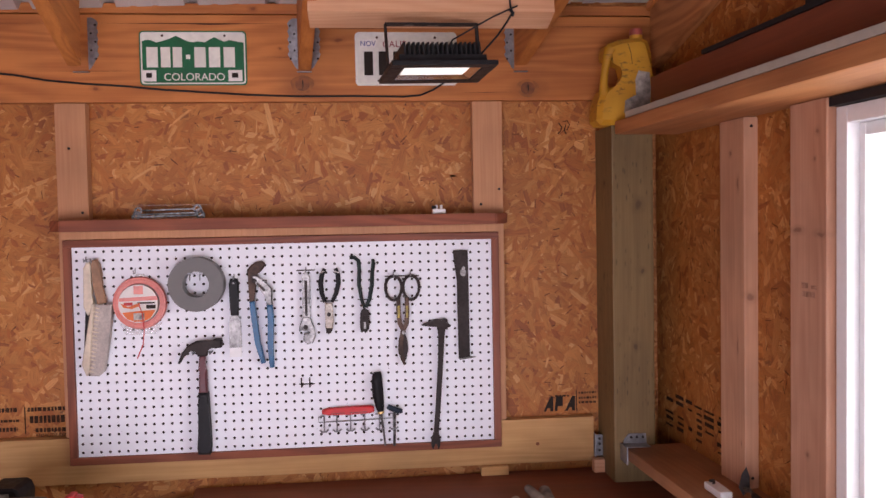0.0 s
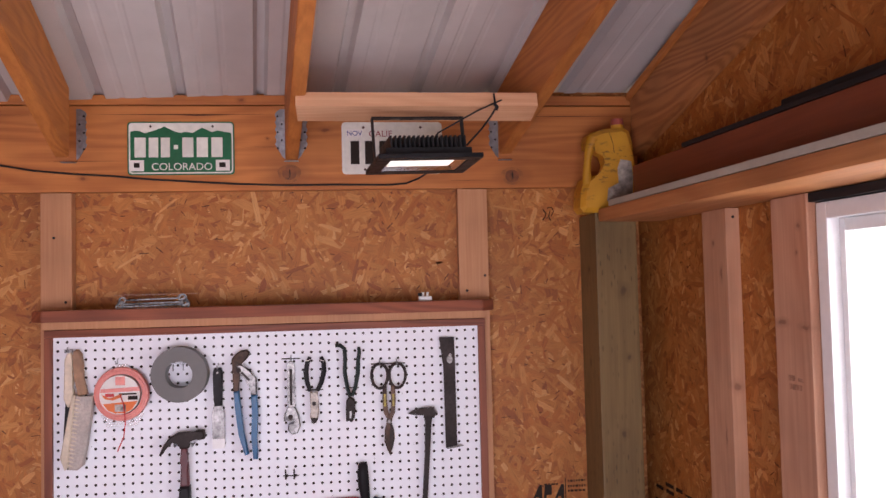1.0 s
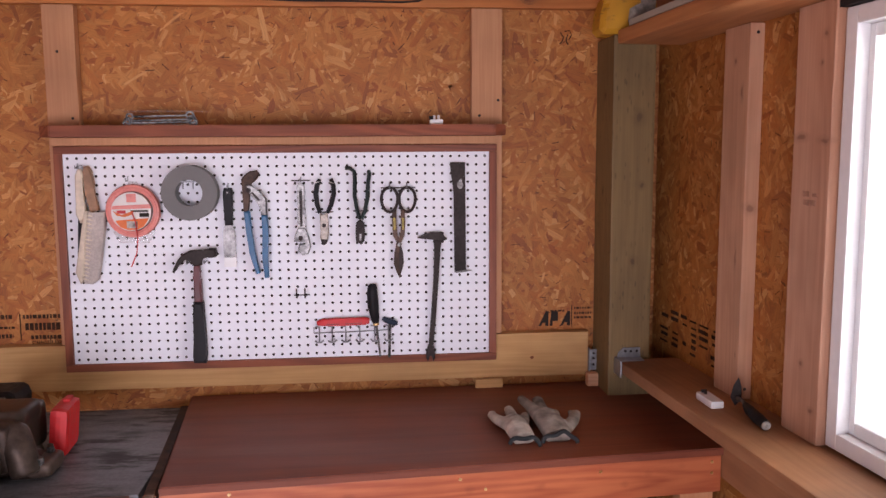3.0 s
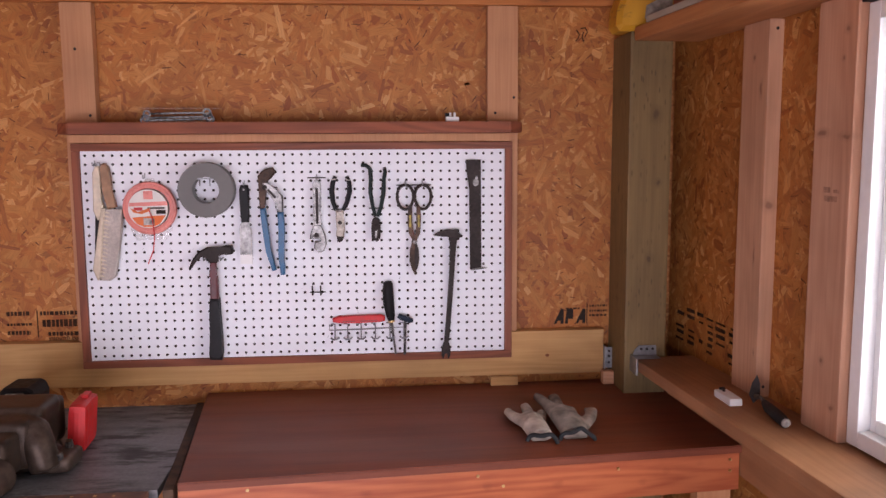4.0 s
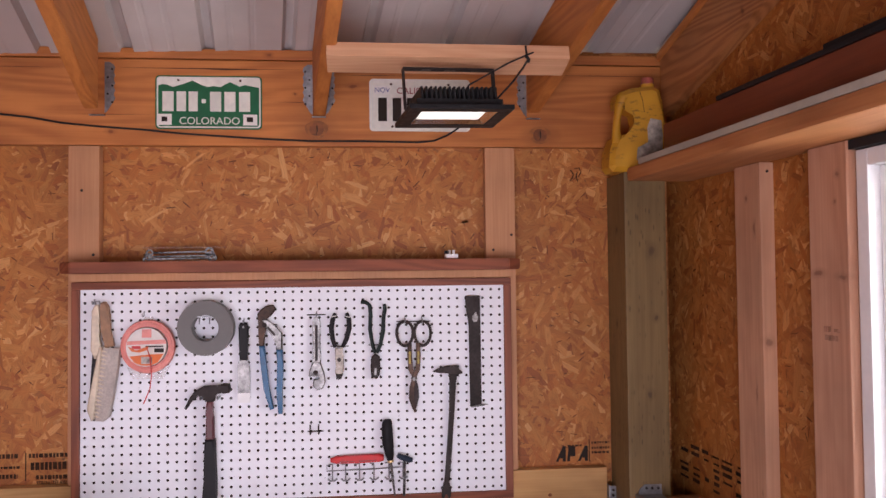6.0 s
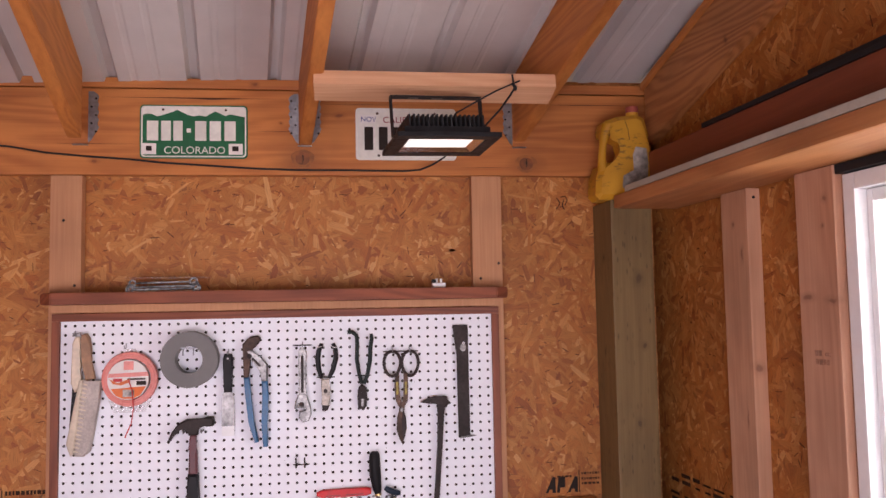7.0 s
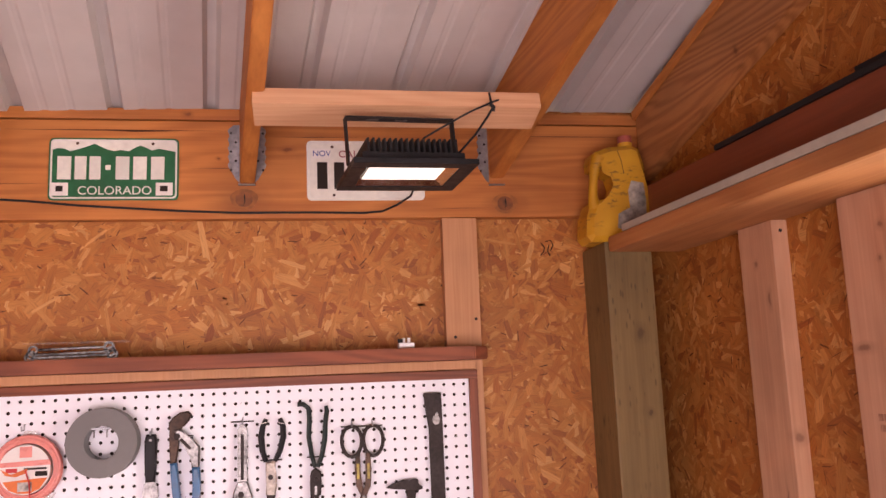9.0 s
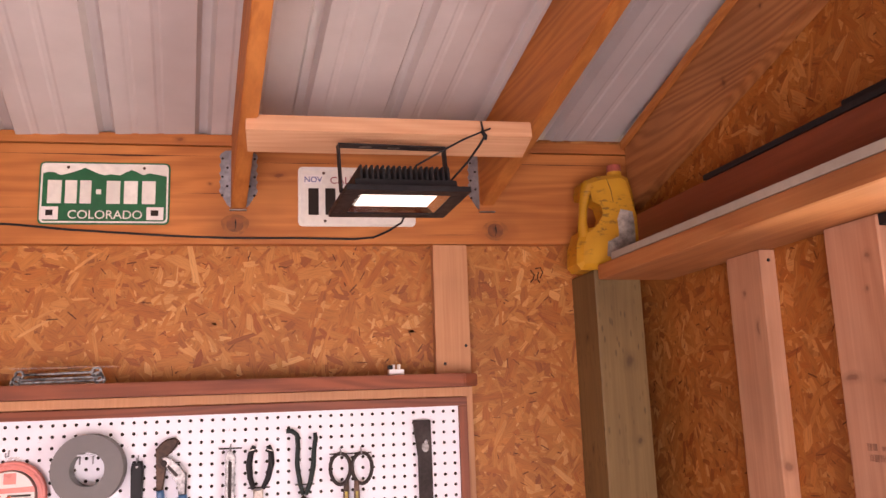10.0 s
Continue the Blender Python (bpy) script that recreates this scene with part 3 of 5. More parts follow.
# ---- joist hangers ----
def rafter_hanger(x, side):
    h = thing("joist_hanger", "galvanised steel rafter hanger with nail holes", "hanger", "rafter hangers")
    for s in side:
        e = x if s < 0 else x + 0.037
        out = [(e, 2.128), (e + s * 0.008, 2.135), (e + s * 0.021, 2.158)]
        for i in range(5):
            z = 2.165 + i * 0.022
            out += [(e + s * 0.026, z), (e + s * 0.029, z + 0.008), (e + s * 0.025, z + 0.016)]
        out += [(e + s * 0.014, 2.277), (e, 2.277)]
        p = part("flange", plate(out, FACE_Y - 0.003, FACE_Y - 0.0005), GALV, h)
        bm = bmesh.new()
        for i in range(5):
            for dx in (0.009, 0.021):
                if (i + (dx > 0.01)) % 2:
                    m = pose(e + s * dx, FACE_Y - 0.004, 2.160 + i * 0.024, 90)
                    bmesh.ops.create_cone(bm, cap_ends=True, segments=8, radius1=0.0035, radius2=0.0025, depth=0.003, matrix=m)
        part("nails", bm, DARK_STEEL, p)
    part("stirrup", box(x - 0.002, x + 0.039, FACE_Y - 0.018, FACE_Y - 0.003, 2.1195, 2.1212), GALV, h)
    return h


for x, side in ((-0.673, (1,)), (-0.043, (-1, 1)), (0.599, (-1,))):
    rafter_hanger(x, side)

tie = thing("girt_hanger", "galvanised steel bracket at the end of the girt", "bracket")
part("flange", box(0.834, 0.856, FACE_Y - 0.012, FACE_Y - 0.009, 0.945, 1.010, 0.001), GALV, tie)
part("side", box(0.833, 0.836, FACE_Y - 0.010, FACE_Y + 0.02, 0.940, 1.012, 0.001), GALV, tie)
bm = bmesh.new()
for z in (0.962, 0.982, 0.998):
    bmesh.ops.create_cone(bm, cap_ends=True, segments=8, radius1=0.004, radius2=0.003, depth=0.004, matrix=pose(0.846, FACE_Y - 0.014, z, 90))
part("nails", bm, DARK_STEEL, tie)
tie = thing("ledge_hanger", "galvanised steel bracket holding the ledge to the post", "bracket")
part("flange", plate([(0.880, 1.010), (0.885, 1.030), (0.900, 1.043), (0.950, 1.043), (0.952, 1.013), (0.95, 1.010)], 2.121, 2.124), GALV, tie)
part("stirrup", box(0.872, 0.8765, 2.060, 2.121, 0.970, 1.018, 0.001), GALV, tie)
part("seat", box(0.8765, 0.95, 2.080, 2.1205, 1.0132, 1.0152), GALV, tie)
bm = bmesh.new()
for x in (0.905, 0.922, 0.940):
    bmesh.ops.create_cone(bm, cap_ends=True, segments=8, radius1=0.004, radius2=0.003, depth=0.004, matrix=pose(x, 2.119, 1.033, 90))
part("nails", bm, DARK_STEEL, tie)

# ---- window ----
win = at_side(thing("window_1", "white vinyl window with a bright view", "window"))
win["kind"] = "structure"
y0, y1, z0, z1 = WIN
for nm, b in (("frame", (y1 - 0.034, y1, z0, z1)), ("frame", (y0, y0 + 0.034, z0, z1)), ("frame", (y0 + 0.0345, y1 - 0.0345, z0, z0 + 0.034)), ("frame", (y0 + 0.0345, y1 - 0.0345, z1 - 0.034, z1))):
    part(nm, box(1.046, 1.104, *b, 0.003), VINYL, win)
for b in ((1.306, 1.322, z0 + 0.035, z1 - 0.035), (0.87, 0.91, z0 + 0.035, z1 - 0.035), (0.911, 1.305, z0 + 0.035, z0 + 0.062), (0.911, 1.305, z1 - 0.060, z1 - 0.035)):
    part("sash", box(1.072, 1.092, *b, 0.003), VINYL, win)
p = part("pane", box(1.080, 1.083, 0.915, 1.304, z0 + 0.064, z1 - 0.062), GLASS, win)
p.visible_shadow = False
p = part("pane", box(1.086, 1.089, y0 + 0.036, 0.868, z0 + 0.036, z1 - 0.036), GLASS, win)
p.visible_shadow = False
# black strip that gives the gap above the window its shade
at_side(lumber("window_header", box(STUD_X + 0.004, OSB_X - 0.001, 0.42, 1.364, 1.895, PLATE_Z - 0.0005, 0.002), BLACK, "black strip in place of the shaded gap above the window", "trim"))
# glowing backdrop: its own emission makes the view through the window bright
fence = structure("backdrop", box(2.6, 2.62, -3.0, 6.0, -0.1, 3.4), OUTSIDE_GLOW, "pale siding outside the window, made to glow like daylight", "backdrop")
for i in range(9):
    part("board", box(2.592, 2.599, -3.0, 6.0, 0.15 + i * 0.33, 0.15 + i * 0.33 + 0.324), OUTSIDE_GLOW, fence)


# ---- stencilled stamps of the sheets ----
def bars(parent, rows, plane, at, material=INK_AND_SHADE):
    """Unreadable print as bars; rows of (u0, u1, v0, v1)."""
    bm = bmesh.new()
    for u0, u1, v0, v1 in rows:
        if plane == "y":
            add_box(bm, u0, u1, at - 0.0012, at - 0.0002, v0, v1)
        else:
            add_box(bm, at - 0.0012, at - 0.0002, u0, u1, v0, v1)
    return part("stamp", bm, material, parent)


rnd = random.Random(4)
FADED = plain("faded_ink", (0.060, 0.028, 0.014), 0.8, vary=0.5, grain=90)


def scatter(u0, u1, v0, v1, w):
    out, u = [], u0
    while u < u1:
        d = w * rnd.uniform(0.5, 1.3)
        out.append((u, min(u + d, u1), v0 + rnd.uniform(0, 0.001), v1))
        u += d + w * 0.35
    return out


rows = []
for u0, u1, v, h in ((-0.855, -0.742, 1.140, 0.012), (-0.850, -0.745, 1.105, 0.022), (-0.835, -0.742, 1.078, 0.012), (-0.95, -0.885, 1.140, 0.013), (-0.95, -0.88, 1.110, 0.008), (-0.95, -0.885, 1.083, 0.012), (0.72, 0.765, 1.121, 0.006)):
    rows += scatter(u0, u1, v, v + h, 0.009)
rows += [(-0.865, -0.862, 1.075, 1.155), (0.786, 0.789, 1.076, 1.142)]
for v in (1.128, 1.112, 1.098):
    rows += scatter(0.795, 0.85, v, v + 0.007, 0.008)
bars(north, rows, "y", OSB_Y - 0.0014, FADED)
bm = bmesh.new()
for x in (0.683, 0.752):
    add_plate(bm, [(x, 1.077), (x + 0.022, 1.123), (x + 0.031, 1.123), (x + 0.031, 1.077), (x + 0.021, 1.077), (x + 0.021, 1.087), (x + 0.012, 1.087), (x + 0.008, 1.077)], OSB_Y - 0.0026, OSB_Y - 0.0002)
add_plate(bm, [(0.718, 1.077), (0.723, 1.123), (0.744, 1.123), (0.744, 1.092), (0.728, 1.092), (0.727, 1.077)], OSB_Y - 0.0026, OSB_Y - 0.0002)
part("stamp", bm, INK_AND_SHADE, north)
rows = []
for r in range(6):
    for u0, u1 in ((1.83, 1.90), (1.915, 1.975), (1.985, 2.03), (2.045, 2.085), (2.10, 2.155), (2.17, 2.225)):
        if rnd.random() < 0.72:
            tall = rnd.choice((0.006, 0.008, 0.011))
            rows += scatter(u0, u1 - rnd.uniform(0.0, 0.02), 1.040 + r * 0.019, 1.040 + r * 0.019 + tall, 0.0042)
bars(east, rows, "x", OSB_X - 0.0014, FADED)


def lettering(name, text, size, x, z, y, parent, material, wide=1.0):
    """Raised letters on a surface that faces the camera's side."""
    cu = bpy.data.curves.new(name, "FONT")
    cu.body, cu.size, cu.extrude, cu.align_x = text, size, 0.0006, "CENTER"
    ob = new(name + "_curve", cu)
    me = bpy.data.meshes.new_from_object(ob.evaluated_get(bpy.context.evaluated_depsgraph_get()))
    me.transform(Matrix.Translation((x, y, z)) @ pose(0, 0, 0, 90) @ Matrix.Diagonal((wide, 1, 1, 1)))
    bpy.data.objects.remove(ob)
    me.materials.clear()
    me.materials.append(material)
    made = new(name, me)
    made.parent = parent
    return made


lettering("stamp", "STRENGTH AXIS", 0.015, -0.79, 1.063, OSB_Y - 0.0024, north, FADED, 0.8)


scrawl = bmesh.new()
for pts in ([(0.742, 1.972), (0.752, 1.958), (0.748, 1.946), (0.740, 1.938)], [(0.755, 1.975), (0.770, 1.978), (0.776, 1.965), (0.768, 1.950)], [(0.764, 1.966), (0.760, 1.948), (0.766, 1.936)]):
    add_tube(scrawl, [(x, OSB_Y - 0.0018, z) for x, z in pts], 0.0016, 5)
part("pencil_mark", scrawl, FADED, north)
near_stud = bpy.data.objects["stud.004"]
mill = plain("mill_ink", (0.46, 0.235, 0.150), 0.8, vary=0.3, grain=120)
bars(near_stud, scatter(1.398, 1.418, 1.524, 1.532, 0.006) + scatter(1.428, 1.450, 1.524, 1.536, 0.007) + scatter(1.404, 1.446, 1.506, 1.518, 0.008), "x", STUD_X, mill)


# ---- number plates on the beam ----
def rounded(x0, x1, z0, z1, r, n=5):
    out = []
    for cx, cz, a0 in ((x1 - r, z1 - r, 0), (x0 + r, z1 - r, 90), (x0 + r, z0 + r, 180), (x1 - r, z0 + r, 270)):
        out += [(cx + r * math.cos(radians(a0 + 90 * i / n)), cz + r * math.sin(radians(a0 + 90 * i / n))) for i in range(n + 1)]
    return out


PY = FACE_Y - 0.001


def ring(outer, inner, y0, y1):
    bm = bmesh.new()
    n = len(outer)
    v = [[bm.verts.new((x, y, z)) for x, z in o] for o, y in ((outer, y0), (inner, y0), (inner, y1), (outer, y1))]
    for a, b in ((0, 1), (1, 2), (2, 3), (3, 0)):
        for i in range(n):
            bm.faces.new((v[a][i], v[a][(i + 1) % n], v[b][(i + 1) % n], v[b][i]))
    return bm


def screws(parent, places, y, r=0.004):
    for x, z in places:
        bm = bmesh.new()
        bmesh.ops.create_cone(bm, cap_ends=True, segments=10, radius1=r, radius2=r * 0.6, depth=0.003, matrix=pose(x, y, z, 90))
        part("screw", bm, RUSTY, parent)


a, b, lo, hi = -0.494, -0.190, 2.083, 2.240
co = thing("licence_plate", "old green and white embossed plate with mountain skyline", "licence plate", "plates on the beam")
part("sheet", plate(rounded(a, b, lo, hi, 0.012), PY - 0.002, PY), GREEN, co)
part("rim", ring(rounded(a + 0.004, b - 0.004, lo + 0.004, hi - 0.004, 0.010), rounded(a + 0.008, b - 0.008, lo + 0.008, hi - 0.008, 0.008), PY - 0.0035, PY - 0.002), PLATE_WHITE, co)
ridge = [(0.008, 0.030), (0.020, 0.026), (0.034, 0.027), (0.048, 0.034), (0.060, 0.031), (0.078, 0.025), (0.092, 0.020), (0.104, 0.014), (0.118, 0.021), (0.135, 0.029), (0.150, 0.033), (0.165, 0.030), (0.185, 0.033), (0.200, 0.024), (0.212, 0.018), (0.226, 0.024), (0.240, 0.031), (0.255, 0.026), (0.270, 0.029), (0.296, 0.034)]
sky_shape = [(a + u, hi - v) for u, v in ridge] + [(b - 0.008, hi - 0.012), (b - 0.014, hi - 0.008), (a + 0.014, hi - 0.008), (a + 0.008, hi - 0.012)]
part("skyline", plate(sky_shape, PY - 0.003, PY - 0.002), PLATE_WHITE, co)
for x0, x1 in ((0.020, 0.052), (0.060, 0.087), (0.094, 0.120), (0.155, 0.187), (0.196, 0.228), (0.238, 0.270)):
    part("character_bar", box(a + x0, a + x1, PY - 0.0045, PY - 0.002, lo + 0.052, lo + 0.110, 0.001), PLATE_WHITE, co)
part("dot", box(a + 0.131, a + 0.143, PY - 0.0045, PY - 0.002, lo + 0.076, lo + 0.088, 0.001), PLATE_WHITE, co)
lettering("lettering", "COLORADO", 0.030, (a + b) / 2 + 0.002, lo + 0.0145, PY - 0.003, co, PLATE_WHITE, 1.02)
for x0, x1 in ((0.008, 0.046), (0.250, 0.290)):
    s = part("sticker", box(a + x0, a + x1, PY - 0.0032, PY - 0.002, lo + 0.012, lo + 0.044), PAPER, co)
    part("print", box(a + x0 + 0.010, a + x1 - 0.012, PY - 0.0040, PY - 0.0033, lo + 0.022, lo + 0.036), INK_AND_SHADE, s)
screws(co, ((a + 0.065, hi - 0.014), (b - 0.062, hi - 0.014)), PY - 0.004)
a, b, lo, hi = 0.124, 0.426, 2.081, 2.238
ca = thing("licence_plate", "white plate with dark characters behind the flood light", "licence plate", "plates on the beam")
part("sheet", plate(rounded(a, b, lo, hi, 0.012), PY - 0.002, PY), PLATE_WHITE, ca)
part("rim", ring(rounded(a + 0.003, b - 0.003, lo + 0.003, hi - 0.003, 0.010), rounded(a + 0.007, b - 0.007, lo + 0.007, hi - 0.007, 0.008), PY - 0.0032, PY - 0.002), PLATE_WHITE, ca)
lettering("lettering", "CALIF", 0.026, a + 0.116, hi - 0.044, PY - 0.003, ca, MAROON, 1.05)
s = part("sticker", box(a + 0.016, a + 0.060, PY - 0.0032, PY - 0.002, hi - 0.046, hi - 0.022), PAPER, ca)
lettering("lettering", "NOV", 0.021, a + 0.038, hi - 0.041, PY - 0.0036, s, NAVY)
for i in range(6):
    part("character_bar", box(a + 0.026 + i * 0.043, a + 0.052 + i * 0.043, PY - 0.0045, PY - 0.002, lo + 0.030, lo + 0.100, 0.001), INK_AND_SHADE, ca)
screws(ca, ((a + 0.065, hi - 0.016), (b - 0.065, hi - 0.016), (a + 0.068, lo + 0.014)), PY - 0.004)

# ---- blocking and flood light ----
block = structure("blocking", box(0.012, 0.632, -0.045, 0.045, 0.0, 0.038, 0.002, Matrix.Translation((0, 1.905, 2.190)) @ pose(0, 0, 0, -math.degrees(math.atan(0.25)))), BLOCKING, "pale planed fir block between two rafters", "block")
lamp = thing("flood_light", "black finned flood light hanging face down, lit", "flood light", at=(0.334, 1.900, 2.052))
lamp.rotation_euler = (radians(-5), radians(-2), radians(9))
W2, D2 = 0.135, 0.092
bm = bmesh.new()
for x0, x1, y0, y1 in ((-W2, W2, -D2, -D2 + 0.030), (-W2, W2, D2 - 0.030, D2), (-W2, -W2 + 0.034, -D2 + 0.0302, D2 - 0.0302), (W2 - 0.034, W2, -D2 + 0.0302, D2 - 0.0302)):
    add_box(bm, x0, x1, y0, y1, 0.0, 0.012, 0.002)
part("bezel", bm, BLACK, lamp)
part("housing", box(-0.112, 0.112, -0.074, 0.074, 0.0125, 0.032, 0.004), BLACK, lamp)
for i in range(17):
    x = -0.098 + i * 0.012
    part("fin", box(x, x + 0.005, -0.068, 0.068, 0.0325, 0.064, 0.001), BLACK, lamp)
refl = bmesh.new()
o = [(-0.100, -0.066), (0.100, -0.066), (0.100, 0.060), (-0.100, 0.060)]
n4 = [refl.verts.new((x, y, 0.002)) for x, y in o]
u4 = [refl.verts.new((x * 0.84 - 0.007, y * (0.70 if y > 0 else 0.96), 0.0118)) for x, y in o]
for i in range(4):
    refl.faces.new((n4[i], n4[(i + 1) % 4], u4[(i + 1) % 4], u4[i]))
part("reflector", refl, plain("polished_reflector", (0.86, 0.85, 0.83), 0.16, 1.0, vary=0.05), lamp)
chip = bmesh.new()
for i in range(16):
    for j in range(9):
        x, y = -0.089 + i * 0.0105, -0.0620 + j * 0.0115
        add_box(chip, x, x + 0.0097, y, y + 0.0106, 0.0095, 0.0116)
part("diode_panel", chip, CHIP, lamp, "glowing grid of diodes")
yoke = part("yoke", box(-0.134, 0.096, -0.058, -0.036, 0.112, 0.115), BLACK, lamp)
for x, top in ((-0.1375, 0.115), (0.0965, 0.115)):
    part("arm", box(x, x + 0.003, -0.058, -0.036, 0.012, top), BLACK, yoke)
for x in (-0.090, -0.028, 0.042):
    part("slot", box(x, x + 0.026, -0.051, -0.043, 0.1112, 0.1118), STEEL, yoke)
part("print", box(-0.060, 0.045, -D2 + 0.010, -D2 + 0.018, -0.0007, -0.0001), DARK_STEEL, lamp)

cord = thing("lamp_cable", "thin black cable from the flood light along the beam", "cable")
part("tie", tube([(0.516, 1.860, 2.232), (0.517, 1.855, 2.214), (0.520, 1.855, 2.195), (0.510, 1.862, 2.178), (0.490, 1.900, 2.150), (0.452, 1.925, 2.110)], 0.0026), BLACK, cord)
part("knot", tube([(0.516, 1.852, 2.204), (0.522, 1.850, 2.196), (0.520, 1.853, 2.188)], 0.0045), BLACK, cord)
part("lead", tube([(0.355, 1.90, 2.110), (0.372, 1.88, 2.135), (0.418, 1.86, 2.158), (0.470, 1.853, 2.186), (0.515, 1.852, 2.206), (0.535, 1.856, 2.215)], 0.0022), BLACK, cord)
wall_line = [(-2.3, 2.19), (-1.6, 2.165), (-1.1, 2.14), (-0.843, 2.114), (-0.751, 2.098), (-0.643, 2.088), (-0.534, 2.081), (-0.423, 2.070), (-0.296, 2.062), (-0.183, 2.055), (-0.052, 2.050), (0.113, 2.050), (0.265, 2.048), (0.315, 2.052), (0.350, 2.063), (0.385, 2.085), (0.40, 2.12)]
part("run", tube([(x, FACE_Y - 0.0045 - (0.03 if x > 0.34 else 0.0), z) for x, z in wall_line], 0.0028), BLACK, cord)

# ---- pegboard with real holes ----
peg = thing("pegboard", "white pegboard of small round holes in a dark red frame", "pegboard")
INCH, X0, Z1 = 0.0254, -0.700, 1.6196
sq = [(1, 0), (1, 1), (0, 1), (-1, 1), (-1, 0), (-1, -1), (0, -1), (1, -1)]
verts, faces = [], []
for c in range(48):
    for r in range(24):
        cx, cz, base = X0 + (c + 0.5) * INCH, Z1 - (r + 0.5) * INCH, len(verts)
        for i, (ux, uz) in enumerate(sq):
            verts.append((cx + ux * INCH / 2, PEG_Y, cz + uz * INCH / 2))
            a = i * math.pi / 4
            verts.append((cx + 0.0041 * math.cos(a), PEG_Y, cz + 0.0041 * math.sin(a)))
            verts.append((cx + 0.0041 * math.cos(a), PEG_Y + 0.006, cz + 0.0041 * math.sin(a)))
        for i in range(8):
            p, q = base + 3 * i, base + 3 * ((i + 1) % 8)
            faces += [(p, q, q + 1, p + 1), (p + 1, q + 1, q + 2, p + 2)]
me = bpy.data.meshes.new("sheet")
me.from_pydata(verts, [], faces)
holes = bmesh.new()
holes.from_mesh(me)
bmesh.ops.remove_doubles(holes, verts=holes.verts, dist=0.0002)
board = part("panel", holes, WHITE_BOARD, peg)
board.data.materials.append(HARDBOARD_SHADED)
# hole walls get the darkened core colour so the holes look deep
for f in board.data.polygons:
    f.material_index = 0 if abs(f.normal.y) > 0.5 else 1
# added near-black sheet: the shade seen through the holes
part("backing", box(X0, X0 + 48 * INCH, PEG_Y + 0.0065, PEG_Y + 0.0075, Z1 - 24 * INCH, Z1), INK_AND_SHADE, peg)
part("trim", box(-0.722, 0.541, PEG_Y - 0.010, PEG_Y + 0.007, 1.620, 1.641, 0.002), STAIN_X, peg)
part("trim", box(-0.722, 0.541, PEG_Y - 0.010, PEG_Y + 0.007, 0.988, 1.0095, 0.002), STAIN_X, peg)
part("trim", box(-0.722, -0.7005, PEG_Y - 0.010, PEG_Y + 0.007, 1.010, 1.6195, 0.002), STAIN_Z, peg)
part("trim", box(0.5195, 0.541, PEG_Y - 0.010, PEG_Y + 0.007, 1.010, 1.6195, 0.002), STAIN_Z, peg)
scuff = bmesh.new()
for i in range(70):
    x, z, a = rnd.uniform(-0.69, 0.51), rnd.uniform(1.02, 1.61), rnd.uniform(0.2, 1.4)
    d = rnd.uniform(0.002, 0.006)
    add_plate(scuff, [(x, z), (x + d * math.cos(a), z + d * math.sin(a)), (x + d * math.cos(a) + 0.001, z + d * math.sin(a)), (x + 0.0012, z)], PEG_Y - 0.0004, PEG_Y - 0.0001)
tagged(part("scuffs", scuff, plain("grey_scuff", (0.42, 0.42, 0.46), 0.7, vary=0.4, grain=120), peg), kind="stuff")
shelf = thing("shelf", "narrow dark red stained wooden shelf above the pegboard", "shelf")
sh = bmesh.new()
ya, yb = FACE_Y - 0.086, FACE_Y - 0.001
for pts in ([(-0.742, yb), (-0.742, ya + 0.03), (-0.705, ya), (0.524, ya), (0.562, ya + 0.03), (0.562, yb)],):
    lo_ = [sh.verts.new((x, y, 1.666)) for x, y in pts]
    hi_ = [sh.verts.new((x, y, 1.698)) for x, y in pts]
    sh.faces.new(lo_)
    sh.faces.new(hi_[::-1])
    for i in range(6):
        sh.faces.new((lo_[i], hi_[i], hi_[(i + 1) % 6], lo_[(i + 1) % 6]))
bmesh.ops.bevel(sh, geom=list(sh.edges), offset=0.003, segments=2, affect="EDGES")
part("board", sh, STAIN_X, shelf)
part("cleat", box(-0.722, 0.535, FACE_Y - 0.030, FACE_Y - 0.001, 1.643, 1.665, 0.002), STUD, shelf)


# ---- tools on the pegboard ----
TY = PEG_Y - 0.001        # tools lie just off the board


def hook(parent, x, z, length=0.022):
    """A wire peg hook: foot through the board, arm out and up."""
    return part("hook", tube([(x, TY + 0.004, z + 0.012), (x, TY - 0.003, z + 0.012), (x, TY - 0.004, z), (x, TY - length, z - 0.001), (x, TY - length - 0.002, z + 0.008)], 0.0017, 6), GALV, parent)


def crossbar(parent, x0, x1, z):
    return part("loop", tube([(x0, TY + 0.004, z), (x0, TY - 0.004, z), (x1, TY - 0.004, z), (x1, TY + 0.004, z)], 0.0016, 6), DARK_STEEL, parent)


def strip(points, width, y0, y1, bevel=0.002):
    """A flat bar in the board's plane along points, with a width for each."""
    pts = [Vector(p) for p in points]
    ws = width if isinstance(width, (list, tuple)) else [width] * len(pts)
    left, right = [], []
    for i, p in enumerate(pts):
        d = (pts[min(i + 1, len(pts) - 1)] - pts[max(i - 1, 0)]).normalized()
        n = Vector((-d.y, d.x)) * ws[i] / 2
        left.append(tuple(p + n))
        right.append(tuple(p - n))
    return plate(left + right[::-1], y0, y1, bevel)


def circle(x, z, r, n=28, rz=None):
    return [(x + r * math.cos(2 * math.pi * i / n), z + (rz or r) * math.sin(2 * math.pi * i / n)) for i in range(n)]


def disc(x, z, r, y0, y1, n=28, bevel=0.0, rz=None):
    return plate(circle(x, z, r, n, rz), y0, y1, bevel)


